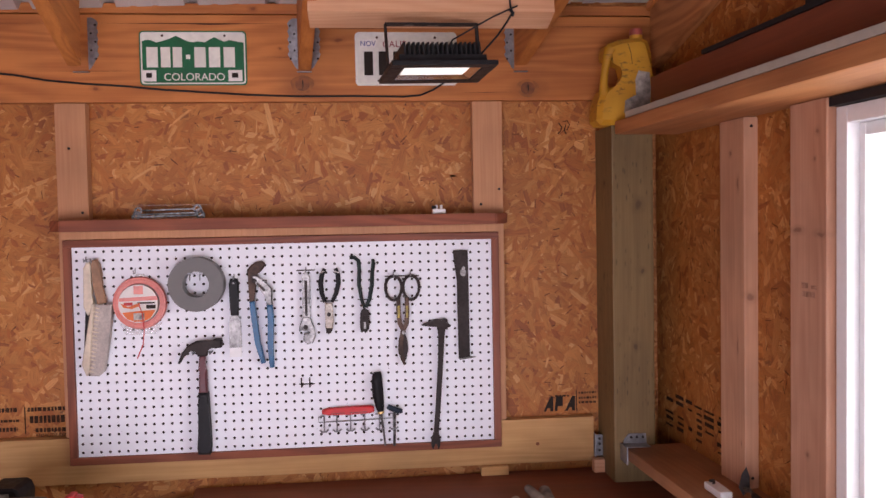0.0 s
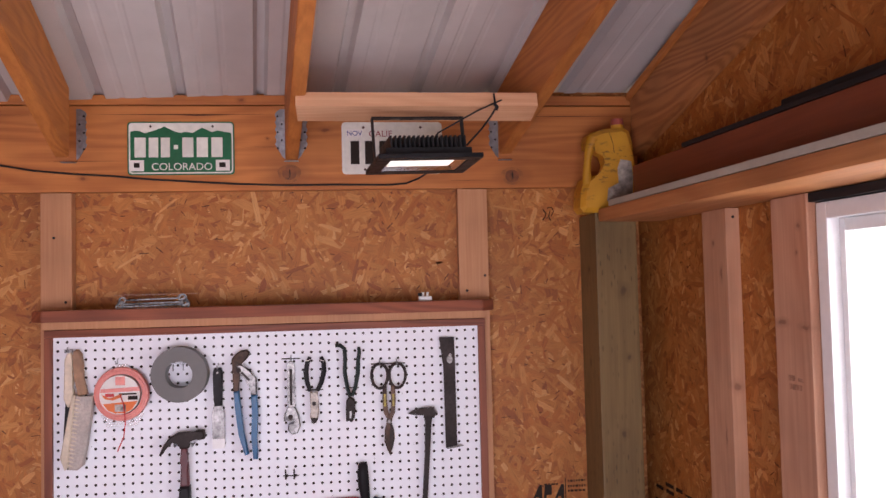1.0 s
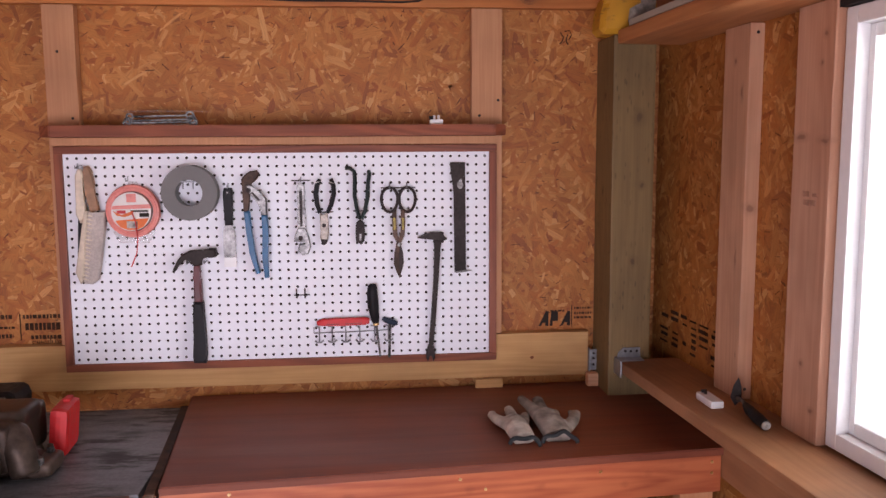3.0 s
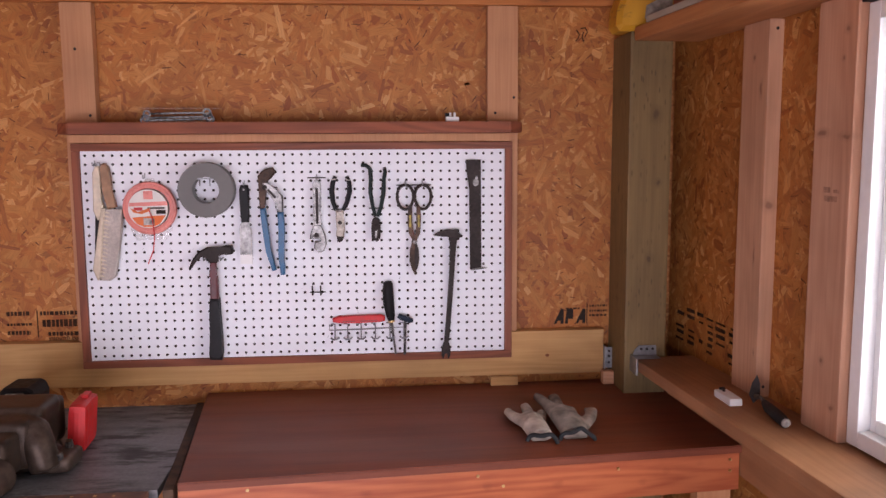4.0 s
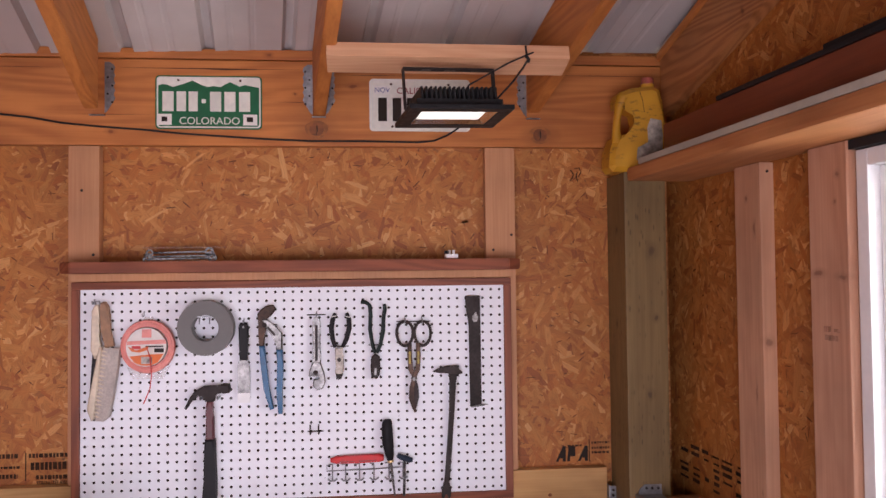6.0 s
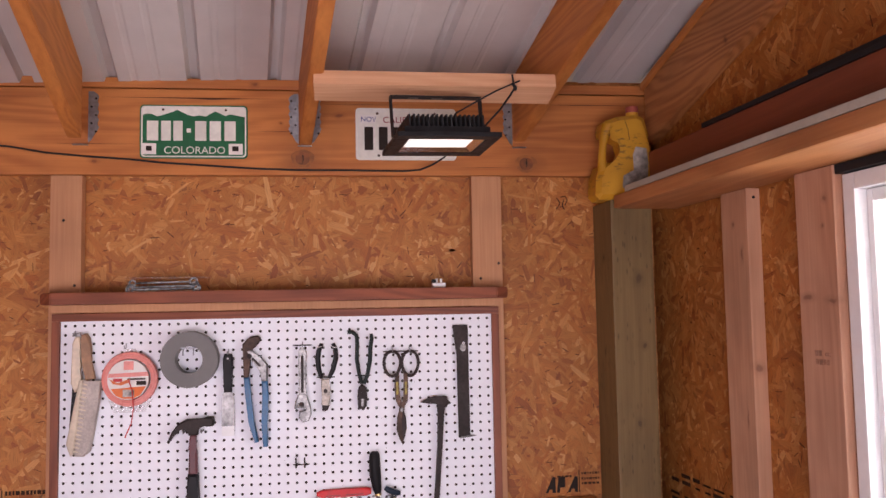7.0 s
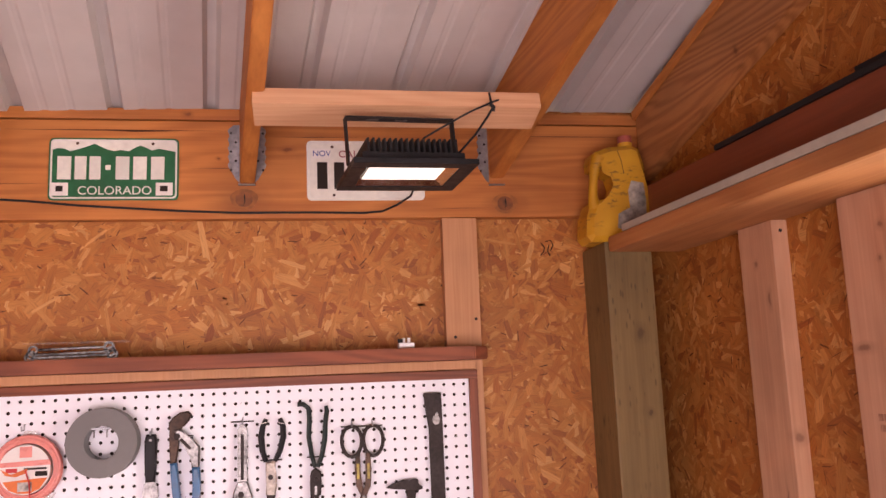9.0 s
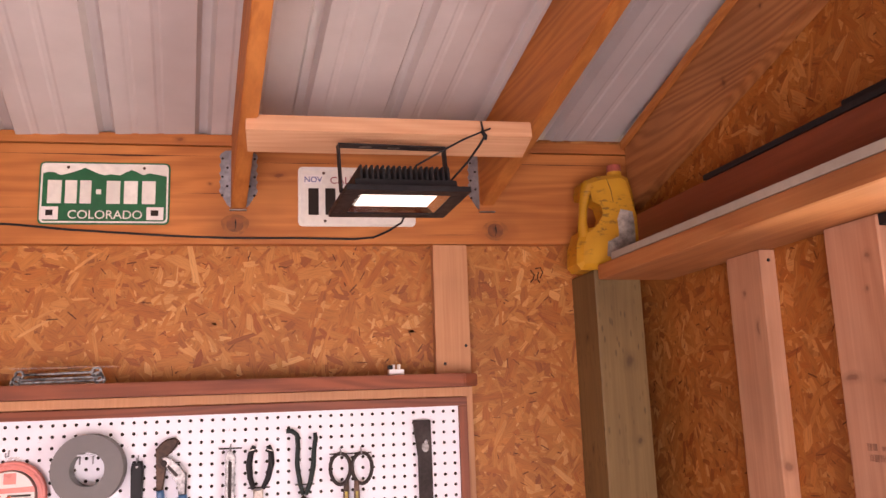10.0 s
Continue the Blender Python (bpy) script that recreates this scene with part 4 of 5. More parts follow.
# bench brush
rnd_tuft = random.Random(8)
t = thing("bench_brush", "old bench brush with a wooden handle and worn grey bristles", "brush")
part("handle", strip([(-0.633, 1.584), (-0.629, 1.572), (-0.626, 1.545), (-0.624, 1.505), (-0.614, 1.458)], [0.012, 0.021, 0.024, 0.022, 0.024], TY - 0.026, TY - 0.004, 0.004), TAN, t)
part("grip_edge", plate([(-0.660, 1.560), (-0.652, 1.577), (-0.642, 1.578), (-0.639, 1.560), (-0.642, 1.548), (-0.638, 1.532), (-0.642, 1.515), (-0.638, 1.498), (-0.642, 1.482), (-0.636, 1.465), (-0.640, 1.440), (-0.652, 1.425), (-0.663, 1.450)], TY - 0.030, TY - 0.012, 0.003), CREAM, t)
part("loop", tube([(-0.648, TY - 0.020, 1.568), (-0.650, TY - 0.030, 1.586), (-0.640, TY - 0.026, 1.588), (-0.638, TY - 0.020, 1.572)], 0.002, 6), GALV, t)
part("back", plate([(-0.640, 1.458), (-0.630, 1.460), (-0.652, 1.260), (-0.660, 1.252), (-0.672, 1.285)], TY - 0.034, TY - 0.008, 0.003), CREAM, t)
bl = part("bristles", plate([(-0.630, 1.459), (-0.606, 1.452), (-0.584, 1.456), (-0.590, 1.400), (-0.602, 1.320), (-0.613, 1.262), (-0.628, 1.250), (-0.652, 1.252), (-0.640, 1.360)], TY - 0.030, TY - 0.006, 0.004), BRISTLE, t)
for i in range(17):
    u = i / 16
    x, z = -0.635 - 0.020 * u, 1.448 - 0.182 * u
    part("tuft", strip([(x, z), (x + 0.010, z - 0.001), (x + 0.017 + 0.004 * rnd_tuft.random(), z - 0.004)], [0.0058, 0.0045, 0.0015], TY - 0.0325, TY - 0.029, 0.001), CREAM, bl)
# black plate: shade on the bristles behind the back, put in as colour
part("shade_bristles", plate([(-0.662, 1.452), (-0.652, 1.440), (-0.664, 1.30), (-0.668, 1.288), (-0.672, 1.30)], TY - 0.012, TY - 0.004), GRIP_AND_SHADE_BLACK, t)
hook(t, -0.660, 1.580)

# trimmer line spool
t = thing("trimmer_line", "pack of salmon red trimmer line with round label", "line pack")
SX, SZ = -0.509, 1.457
bm = bmesh.new()
R, r = 0.066, 0.0105
rings = []
for i in range(40):
    a = 2 * math.pi * i / 40
    rings.append([bm.verts.new((SX + (R + r * math.cos(b)) * math.cos(a), TY - 0.016 + r * math.sin(b), SZ + (R + r * math.cos(b)) * math.sin(a))) for b in (2 * math.pi * j / 10 for j in range(10))])
for i in range(40):
    for j in range(10):
        bm.faces.new((rings[i][j], rings[(i + 1) % 40][j], rings[(i + 1) % 40][(j + 1) % 10], rings[i][(j + 1) % 10]))
part("coil", bm, RED_CLEAR, t, "ring of salmon red line", True)
for rr, y in ((0.060, TY - 0.0245), (0.066, TY - 0.0268), (0.072, TY - 0.0245)):
    part("strand", ring(circle(SX, SZ, rr + 0.0016, 36), circle(SX, SZ, rr - 0.0016, 36), y - 0.001, y + 0.002), RED_CLEAR, t)
lab = part("label", disc(SX - 0.003, SZ - 0.001, 0.055, TY - 0.027, TY - 0.005, 36), PAPER, t)
part("band", plate([(SX - 0.054, SZ + 0.016), (SX + 0.050, SZ + 0.020), (SX + 0.053, SZ + 0.008), (SX - 0.056, SZ + 0.006)], TY - 0.0282, TY - 0.0272), RED_CLEAR, lab)
part("band", plate([(SX - 0.048, SZ - 0.026), (SX + 0.004, SZ - 0.022), (SX + 0.046, SZ - 0.020), (SX + 0.030, SZ - 0.044), (SX + 0.010, SZ - 0.053), (SX - 0.014, SZ - 0.053), (SX - 0.034, SZ - 0.045)], TY - 0.0282, TY - 0.0272), ORANGE, lab)
part("print", box(SX + 0.020, SX + 0.046, TY - 0.0282, TY - 0.0272, SZ - 0.016, SZ - 0.005), INK_AND_SHADE, lab)
part("print", box(SX - 0.004, SX + 0.044, TY - 0.0282, TY - 0.0272, SZ - 0.0015, SZ + 0.003), INK_AND_SHADE, lab)
part("print", box(SX - 0.042, SX - 0.018, TY - 0.0282, TY - 0.0272, SZ - 0.006, SZ + 0.003), RED, lab)
part("emblem", box(SX - 0.014, SX + 0.012, TY - 0.0282, TY - 0.0272, SZ + 0.026, SZ + 0.050), RED_CLEAR, lab)
part("bar_code", box(SX - 0.016, SX + 0.014, TY - 0.0290, TY - 0.0284, SZ - 0.048, SZ - 0.028), LABEL_GREY, lab)
part("flag", plate([(SX - 0.052, SZ + 0.002), (SX - 0.030, SZ - 0.010), (SX + 0.004, SZ + 0.002), (SX + 0.002, SZ - 0.008), (SX - 0.020, SZ - 0.016), (SX - 0.042, SZ - 0.012)], TY - 0.0300, TY - 0.0292), ORANGE, lab)
part("tray", plate([(SX - 0.058, SZ - 0.058), (SX - 0.042, SZ - 0.092), (SX + 0.040, SZ - 0.092), (SX + 0.060, SZ - 0.056), (SX + 0.050, SZ - 0.062), (SX, SZ - 0.080), (SX - 0.050, SZ - 0.062)], TY - 0.018, TY - 0.004, 0.003), CLEAR, t, "clear plastic tray")
part("tab", plate([(SX - 0.016, SZ + 0.072), (SX - 0.010, SZ + 0.084), (SX + 0.012, SZ + 0.084), (SX + 0.018, SZ + 0.072)], TY - 0.012, TY - 0.009), CLEAR, t)
part("loose_end", tube([(SX, TY - 0.031, SZ - 0.002), (SX + 0.010, TY - 0.034, SZ - 0.030), (SX + 0.014, TY - 0.034, SZ - 0.080), (SX + 0.008, TY - 0.030, SZ - 0.120), (SX - 0.010, TY - 0.026, SZ - 0.160)], 0.0016, 6), RED, t)
hook(t, SX - 0.014, SZ + 0.086)

# tape roll
t = thing("tape_roll", "thick roll of grey duct tape hung on a peg", "tape")
part("roll", ring(circle(-0.345, 1.508, 0.078, 44), circle(-0.345, 1.508, 0.040, 44), TY - 0.048, TY - 0.002), TAPE, t, smooth=True)
part("core", ring(circle(-0.345, 1.508, 0.0398, 40), circle(-0.345, 1.508, 0.0375, 40), TY - 0.0475, TY - 0.002), TAPE, t)
for x in (-0.360, -0.332):
    part("hook", tube([(x, TY - 0.002, 1.546), (x, TY - 0.046, 1.542), (x, TY - 0.050, 1.530), (x, TY - 0.050, 1.520)], 0.002, 6), GALV, t)
part("bracket", box(-0.366, -0.326, TY - 0.052, TY - 0.050, 1.538, 1.543, 0.001), GALV, t)

# putty knife
t = thing("putty_knife", "putty knife with black handle and bright steel blade", "putty knife")
part("handle", strip([(-0.243, 1.520), (-0.243, 1.505), (-0.243, 1.450), (-0.243, 1.412)], [0.020, 0.028, 0.024, 0.021], TY - 0.020, TY - 0.003, 0.004), GRIP_AND_SHADE_BLACK, t)
part("rivet", disc(-0.243, 1.507, 0.003, TY - 0.0212, TY - 0.0195, 10), STEEL, t)
part("blade", strip([(-0.243, 1.412), (-0.243, 1.392), (-0.243, 1.318)], [0.022, 0.034, 0.035], TY - 0.012, TY - 0.0105, 0.0), STEEL, t)
part("edge", strip([(-0.243, 1.3178), (-0.243, 1.290)], [0.035, 0.035], TY - 0.012, TY - 0.0108, 0.0), VINYL, t, "pale blade tip")
hook(t, -0.243, 1.520)

# tongue-and-groove pliers
t = thing("slip_joint_pliers", "large slip joint pliers with blue grips and rusty jaws", "pliers")
part("upper_jaw", plate([(-0.201, 1.520), (-0.203, 1.545), (-0.192, 1.558), (-0.178, 1.567), (-0.160, 1.570), (-0.152, 1.562), (-0.157, 1.548), (-0.168, 1.536), (-0.180, 1.528), (-0.180, 1.500), (-0.185, 1.452), (-0.199, 1.450), (-0.200, 1.490)], TY - 0.022, TY - 0.006, 0.003), RUSTY, t)
part("lower_jaw", plate([(-0.190, 1.527), (-0.176, 1.530), (-0.162, 1.514), (-0.148, 1.504), (-0.132, 1.488), (-0.132, 1.440), (-0.149, 1.440), (-0.151, 1.470), (-0.164, 1.484), (-0.180, 1.504)], TY - 0.030, TY - 0.014, 0.003), STEEL, t)
part("pivot", disc(-0.182, 1.513, 0.007, TY - 0.034, TY - 0.028, 14, 0.001), DARK_STEEL, t)
part("groove", strip([(-0.174, 1.507), (-0.152, 1.484)], 0.007, TY - 0.0312, TY - 0.0302, 0.0), DARK_STEEL, t)
part("grip", strip([(-0.191, 1.452), (-0.186, 1.400), (-0.178, 1.330), (-0.163, 1.270)], [0.015, 0.016, 0.015, 0.011], TY - 0.026, TY - 0.006, 0.004), GRIP_BLUE, t)
part("grip", strip([(-0.140, 1.441), (-0.138, 1.390), (-0.141, 1.320), (-0.138, 1.258)], [0.017, 0.017, 0.016, 0.012], TY - 0.032, TY - 0.012, 0.004), GRIP_BLUE, t)
crossbar(t, -0.176, -0.150, 1.512)

# adjustable wrench
t = thing("adjustable_wrench", "chrome adjustable wrench hanging jaw down", "wrench")
part("handle", ring([(-0.046, 1.400), (-0.046, 1.520), (-0.041, 1.532), (-0.030, 1.532), (-0.024, 1.520), (-0.025, 1.400)], [(-0.039, 1.405), (-0.039, 1.508), (-0.037, 1.512), (-0.033, 1.512), (-0.031, 1.508), (-0.032, 1.405)], TY - 0.018, TY - 0.006), STEEL, t)
part("web", box(-0.040, -0.030, TY - 0.014, TY - 0.010, 1.402, 1.510), DARK_STEEL, t)
part("head", plate([(-0.046, 1.402), (-0.025, 1.402), (-0.014, 1.372), (-0.010, 1.345), (-0.018, 1.325), (-0.034, 1.321), (-0.046, 1.334), (-0.044, 1.352), (-0.024, 1.352), (-0.024, 1.362), (-0.050, 1.364), (-0.058, 1.360), (-0.056, 1.376)], TY - 0.020, TY - 0.005, 0.002), STEEL, t)
part("worm", disc(-0.038, 1.372, 0.007, TY - 0.024, TY - 0.018, 12, 0.001), DARK_STEEL, t)
crossbar(t, -0.062, -0.010, 1.539)
hook(t, -0.035, 1.536)


def plier(name, label, left, right, jaw, grip, metal, joint, band=None):
    t = thing(name, label, "pliers")
    for pts, ws in (left, right):
        part("grip", tube([(x, TY - 0.014, z) for x, z in pts], ws, 10, 0.8), grip, t, smooth=True)
    part("jaw", plate(jaw, TY - 0.020, TY - 0.006, 0.003), metal, t)
    part("pivot", disc(*joint, 0.006, TY - 0.024, TY - 0.019, 12, 0.001), DARK_STEEL, t)
    return t


t = plier("diagonal_pliers", "diagonal cutters with black handles and pale worn jaw", ([(0.020, 1.543), (0.012, 1.525), (0.008, 1.500), (0.011, 1.470), (0.019, 1.444)], [0.006, 0.0075, 0.008, 0.0075, 0.006]), ([(0.052, 1.543), (0.059, 1.525), (0.060, 1.500), (0.052, 1.468), (0.040, 1.444)], [0.006, 0.0075, 0.008, 0.0075, 0.006]), [(0.018, 1.446), (0.030, 1.436), (0.042, 1.446), (0.040, 1.420), (0.044, 1.386), (0.040, 1.366), (0.034, 1.356), (0.024, 1.355), (0.018, 1.370), (0.022, 1.410)], GRIP_AND_SHADE_BLACK, plain("worn_pale_jaw", (0.40, 0.35, 0.30), 0.45, 0.4, vary=0.4, grain=90), (0.030, 1.408))
part("tip", plate([(0.020, 1.368), (0.041, 1.366), (0.036, 1.354), (0.028, 1.350), (0.022, 1.356)], TY - 0.022, TY - 0.005, 0.002), DARK_STEEL, t)
crossbar(t, 0.006, 0.056, 1.446)
for x, z, tilt in ((0.014, 1.533, 0.4), (0.056, 1.533, -0.4)):
    part("band", strip([(x - 0.007, z - 0.002 * tilt), (x + 0.007, z + 0.006 * tilt)], 0.0018, TY - 0.0225, TY - 0.020, 0.0), PAPER, t)
t = plier("fencing_nippers", "end nippers with long dark green handles", ([(0.094, 1.574), (0.108, 1.574), (0.120, 1.564), (0.122, 1.540), (0.120, 1.495), (0.127, 1.450), (0.134, 1.425)], [0.006, 0.0065, 0.007, 0.007, 0.007, 0.0065, 0.006]), ([(0.162, 1.568), (0.164, 1.555), (0.160, 1.530), (0.158, 1.490), (0.150, 1.450), (0.140, 1.425)], [0.005, 0.0065, 0.0065, 0.007, 0.0065, 0.006]), [(0.124, 1.414), (0.134, 1.424), (0.148, 1.414), (0.149, 1.386), (0.147, 1.360), (0.140, 1.356), (0.136, 1.349), (0.130, 1.356), (0.122, 1.360), (0.121, 1.388)], GRIP_GREEN, DARK_STEEL, (0.136, 1.396))
part("notch", strip([(0.135, 1.382), (0.135, 1.362)], 0.006, TY - 0.0212, TY - 0.0202, 0.0), STEEL, t)
crossbar(t, 0.116, 0.160, 1.448)

# tin snips
t = thing("tin_snips", "tin snips with looped black handles and yellow marks", "snips")
for cx, s in ((0.222, -1), (0.274, 1)):
    bm = bmesh.new()
    pts = [(cx + 0.024 * math.cos(a) * (1 + 0.08 * math.sin(a)), TY - 0.016, 1.480 + 0.036 * math.sin(a)) for a in (i * math.pi / 10 for i in range(21))]
    add_tube(bm, pts, 0.0045, 8)
    part("handle_loop", bm, DARK_STEEL, t, smooth=True)
    part("shank", strip([(0.248 + s * 0.012, 1.452), (0.248 + s * 0.013, 1.415), (0.248 + s * 0.011, 1.375), (0.248 - s * 0.004, 1.345)], [0.011, 0.013, 0.012, 0.011], TY - 0.020 - s * 0.003, TY - 0.008, 0.002), RUSTY, t)
    part("mark", strip([(0.248 + s * 0.0125, 1.428), (0.248 + s * 0.0125, 1.392)], 0.006, TY - 0.0245, TY - 0.0235 + 0.003 * (s < 0), 0.0), plain("yellow_paint", (0.42, 0.33, 0.06), 0.5, vary=0.4), t)
part("blade", plate([(0.242, 1.352), (0.234, 1.325), (0.232, 1.290), (0.240, 1.265), (0.249, 1.248), (0.252, 1.256), (0.246, 1.300), (0.250, 1.340)], TY - 0.022, TY - 0.016, 0.001), RUSTY, t)
part("blade", plate([(0.252, 1.352), (0.260, 1.325), (0.262, 1.295), (0.256, 1.268), (0.248, 1.252), (0.246, 1.290), (0.244, 1.340)], TY - 0.015, TY - 0.009, 0.001), DARK_STEEL, t)
part("pivot", disc(0.248, 1.348, 0.006, TY - 0.027, TY - 0.021, 12, 0.001), STEEL, t)
crossbar(t, 0.198, 0.298, 1.515)
for x in (0.223, 0.273):
    hook(t, x, 1.517)

# scaling hammer with wrench end
t = thing("spike_hammer", "long dark steel bar with hammer head and wrench end", "hammer")
part("head", plate([(0.303, 1.367), (0.322, 1.376), (0.345, 1.383), (0.366, 1.382), (0.372, 1.384), (0.380, 1.382), (0.380, 1.371), (0.390, 1.366), (0.390, 1.361), (0.378, 1.358), (0.352, 1.358), (0.346, 1.364), (0.325, 1.363)], TY - 0.026, TY - 0.006, 0.002), DARK_STEEL, t)
part("shaft", strip([(0.363, 1.362), (0.362, 1.335), (0.358, 1.250), (0.349, 1.130), (0.341, 1.040)], [0.026, 0.018, 0.0145, 0.014, 0.014], TY - 0.022, TY - 0.008, 0.003), DARK_STEEL, t)
part("wrench_end", plate([(0.333, 1.042), (0.348, 1.043), (0.353, 1.022), (0.352, 1.002), (0.346, 0.992), (0.344, 1.008), (0.339, 1.013), (0.334, 1.008), (0.331, 0.992), (0.326, 1.002), (0.327, 1.022)], TY - 0.022, TY - 0.008, 0.002), DARK_STEEL, t)

# flat bar
t = thing("flat_bar", "broad flat dark steel bar with bent end", "pry bar")
part("bar", plate([(0.402, 1.588), (0.446, 1.588), (0.447, 1.505), (0.448, 1.268), (0.414, 1.262), (0.412, 1.500), (0.404, 1.560)], TY - 0.012, TY - 0.006, 0.001), DARK_STEEL, t)
part("lip", plate([(0.414, 1.2618), (0.448, 1.2678), (0.466, 1.266), (0.448, 1.2625), (0.418, 1.259)], TY - 0.016, TY - 0.005), STEEL, t)
part("hang_hole", disc(0.433, 1.534, 0.004, TY - 0.0125, TY - 0.0118, 12), PAPER, t)
part("wear", disc(0.431, 1.522, 0.009, TY - 0.0123, TY - 0.0119, 14, 0, 0.012), STEEL, t)
hook(t, 0.433, 1.532, 0.014)

# claw hammer
t = thing("claw_hammer", "claw hammer with black and red handle", "hammer")
part("head", plate([(-0.404, 1.284), (-0.392, 1.310), (-0.376, 1.330), (-0.355, 1.341), (-0.330, 1.342), (-0.312, 1.341), (-0.300, 1.347), (-0.282, 1.346), (-0.279, 1.334), (-0.281, 1.322), (-0.297, 1.320), (-0.312, 1.325), (-0.322, 1.318), (-0.324, 1.298), (-0.348, 1.298), (-0.352, 1.316), (-0.368, 1.320), (-0.386, 1.304), (-0.398, 1.282)], TY - 0.036, TY - 0.008, 0.004), DARK_STEEL, t)
part("neck", strip([(-0.336, 1.300), (-0.336, 1.260), (-0.336, 1.248), (-0.336, 1.190)], [0.016, 0.016, 0.021, 0.024], TY - 0.032, TY - 0.012, 0.004), plain("maroon_handle", (0.11, 0.02, 0.025), 0.45, vary=0.2), t)
part("grip", strip([(-0.336, 1.192), (-0.336, 1.150), (-0.335, 1.080), (-0.337, 1.030), (-0.338, 1.010)], [0.027, 0.030, 0.034, 0.038, 0.034], TY - 0.036, TY - 0.008, 0.007), GRIP_AND_SHADE_BLACK, t)
for x in (-0.360, -0.312):
    part("hook", tube([(x, TY + 0.002, 1.308), (x, TY - 0.040, 1.306), (x, TY - 0.043, 1.314)], 0.0025, 6), GALV, t)

# empty double hook
t = thing("double_hook", "empty black double peg hook", "hook")
crossbar(t, -0.062, -0.018, 1.201)
for x in (-0.054, -0.030):
    part("prong", tube([(x, TY - 0.004, 1.196), (x, TY - 0.024, 1.196), (x, TY - 0.027, 1.224)], 0.0024, 6), DARK_STEEL, t)

# tool rack with knife, screwdriver and hex key
t = thing("hook_rack", "wire tool rack with row of small steel hooks", "tool rack")
part("rail", tube([(-0.008, TY + 0.003, 1.104), (-0.008, TY - 0.006, 1.085), (0.10, TY - 0.006, 1.086), (0.222, TY - 0.006, 1.090), (0.222, TY + 0.003, 1.100)], 0.0016, 6), GALV, t)
for x in (0.008, 0.046, 0.086, 0.128, 0.172, 0.213):
    p = part("hook", tube([(x - 0.011, TY - 0.016, 1.106), (x, TY - 0.010, 1.104), (x, TY - 0.008, 1.085), (x, TY - 0.010, 1.064), (x, TY - 0.024, 1.062)], 0.0022, 6), GALV, t)
    part("saddle", tube([(x - 0.012, TY - 0.022, 1.066), (x - 0.006, TY - 0.022, 1.060), (x + 0.006, TY - 0.022, 1.060), (x + 0.014, TY - 0.022, 1.066)], 0.0028, 6), GALV, p)
t = thing("pocket_knife", "red folding knife lying on the rack hooks", "knife")
part("handle", strip([(0.003, 1.118), (0.020, 1.119), (0.080, 1.120), (0.145, 1.121), (0.157, 1.121)], [0.010, 0.020, 0.022, 0.022, 0.014], TY - 0.026, TY - 0.010, 0.004), RED, t)
part("groove", strip([(0.030, 1.114), (0.070, 1.115)], 0.003, TY - 0.0266, TY - 0.0255, 0.0), plain("dark_red", (0.25, 0.015, 0.015), 0.4), t)
part("groove", strip([(0.085, 1.115), (0.135, 1.116)], 0.003, TY - 0.0266, TY - 0.0255, 0.0), plain("dark_red_b", (0.25, 0.015, 0.015), 0.4), t)
t = thing("screwdriver", "screwdriver with thick black handle", "screwdriver")
part("handle", tube([(0.168, TY - 0.020, 1.232), (0.168, TY - 0.020, 1.226), (0.167, TY - 0.020, 1.205), (0.169, TY - 0.020, 1.165), (0.174, TY - 0.018, 1.128), (0.176, TY - 0.018, 1.114)], [0.008, 0.014, 0.0165, 0.017, 0.013, 0.009], 12), GRIP_AND_SHADE_BLACK, t, smooth=True)
part("collar", tube([(0.176, TY - 0.018, 1.114), (0.177, TY - 0.018, 1.108)], 0.0095, 12), BRASS, t)
part("shaft", tube([(0.177, TY - 0.018, 1.110), (0.188, TY - 0.016, 1.010)], [0.004, 0.0028], 8), STEEL, t)
t = thing("hex_driver", "small T handle hex driver on the rack", "driver")
part("handle", tube([(0.197, TY - 0.018, 1.128), (0.206, TY - 0.018, 1.122), (0.232, TY - 0.018, 1.112), (0.241, TY - 0.018, 1.112)], [0.007, 0.0085, 0.0085, 0.006], 10), plain("dark_blue_plastic", (0.02, 0.03, 0.05), 0.4), t, smooth=True)
part("shaft", tube([(0.218, TY - 0.018, 1.116), (0.215, TY - 0.016, 1.008)], 0.004, 8), STEEL, t)

# ---- things on the narrow shelf ----
t = thing("wrench_case", "clear plastic case of small wrenches on the shelf", "tool case")
part("tray", box(-0.512, -0.318, 2.185, 2.235, 1.6985, 1.7005), CLEAR, t)
part("lid", box(-0.515, -0.290, 2.186, 2.234, 1.736, 1.7375), CLEAR, t)
for i, z in enumerate((1.704, 1.711, 1.722)):
    L = 0.100 - i * 0.004
    w = part("wrench", strip([(-0.414 - L + 0.016, z), (-0.414 + L - 0.016, z + 0.003)], 0.006, 2.196, 2.200, 0.001), STEEL, t)
    part("ring_end", ring(circle(-0.414 - L + 0.010, z, 0.0105, 14), circle(-0.414 - L + 0.010, z, 0.0062, 14), 2.195, 2.201), STEEL, w)
    part("open_end", ring(circle(-0.414 + L - 0.010, z + 0.003, 0.0125, 14), circle(-0.414 + L - 0.010, z + 0.003, 0.007, 14), 2.195, 2.201), STEEL, w)
t = thing("cup_hooks", "small white plastic piece with two pegs on the shelf", "fitting")
part("base", box(0.340, 0.378, 2.195, 2.222, 1.6985, 1.712, 0.003), VINYL, t)
for x in (0.353, 0.366):
    part("peg", tube([(x, 2.208, 1.711), (x, 2.208, 1.724)], 0.004, 8), PAPER, t)
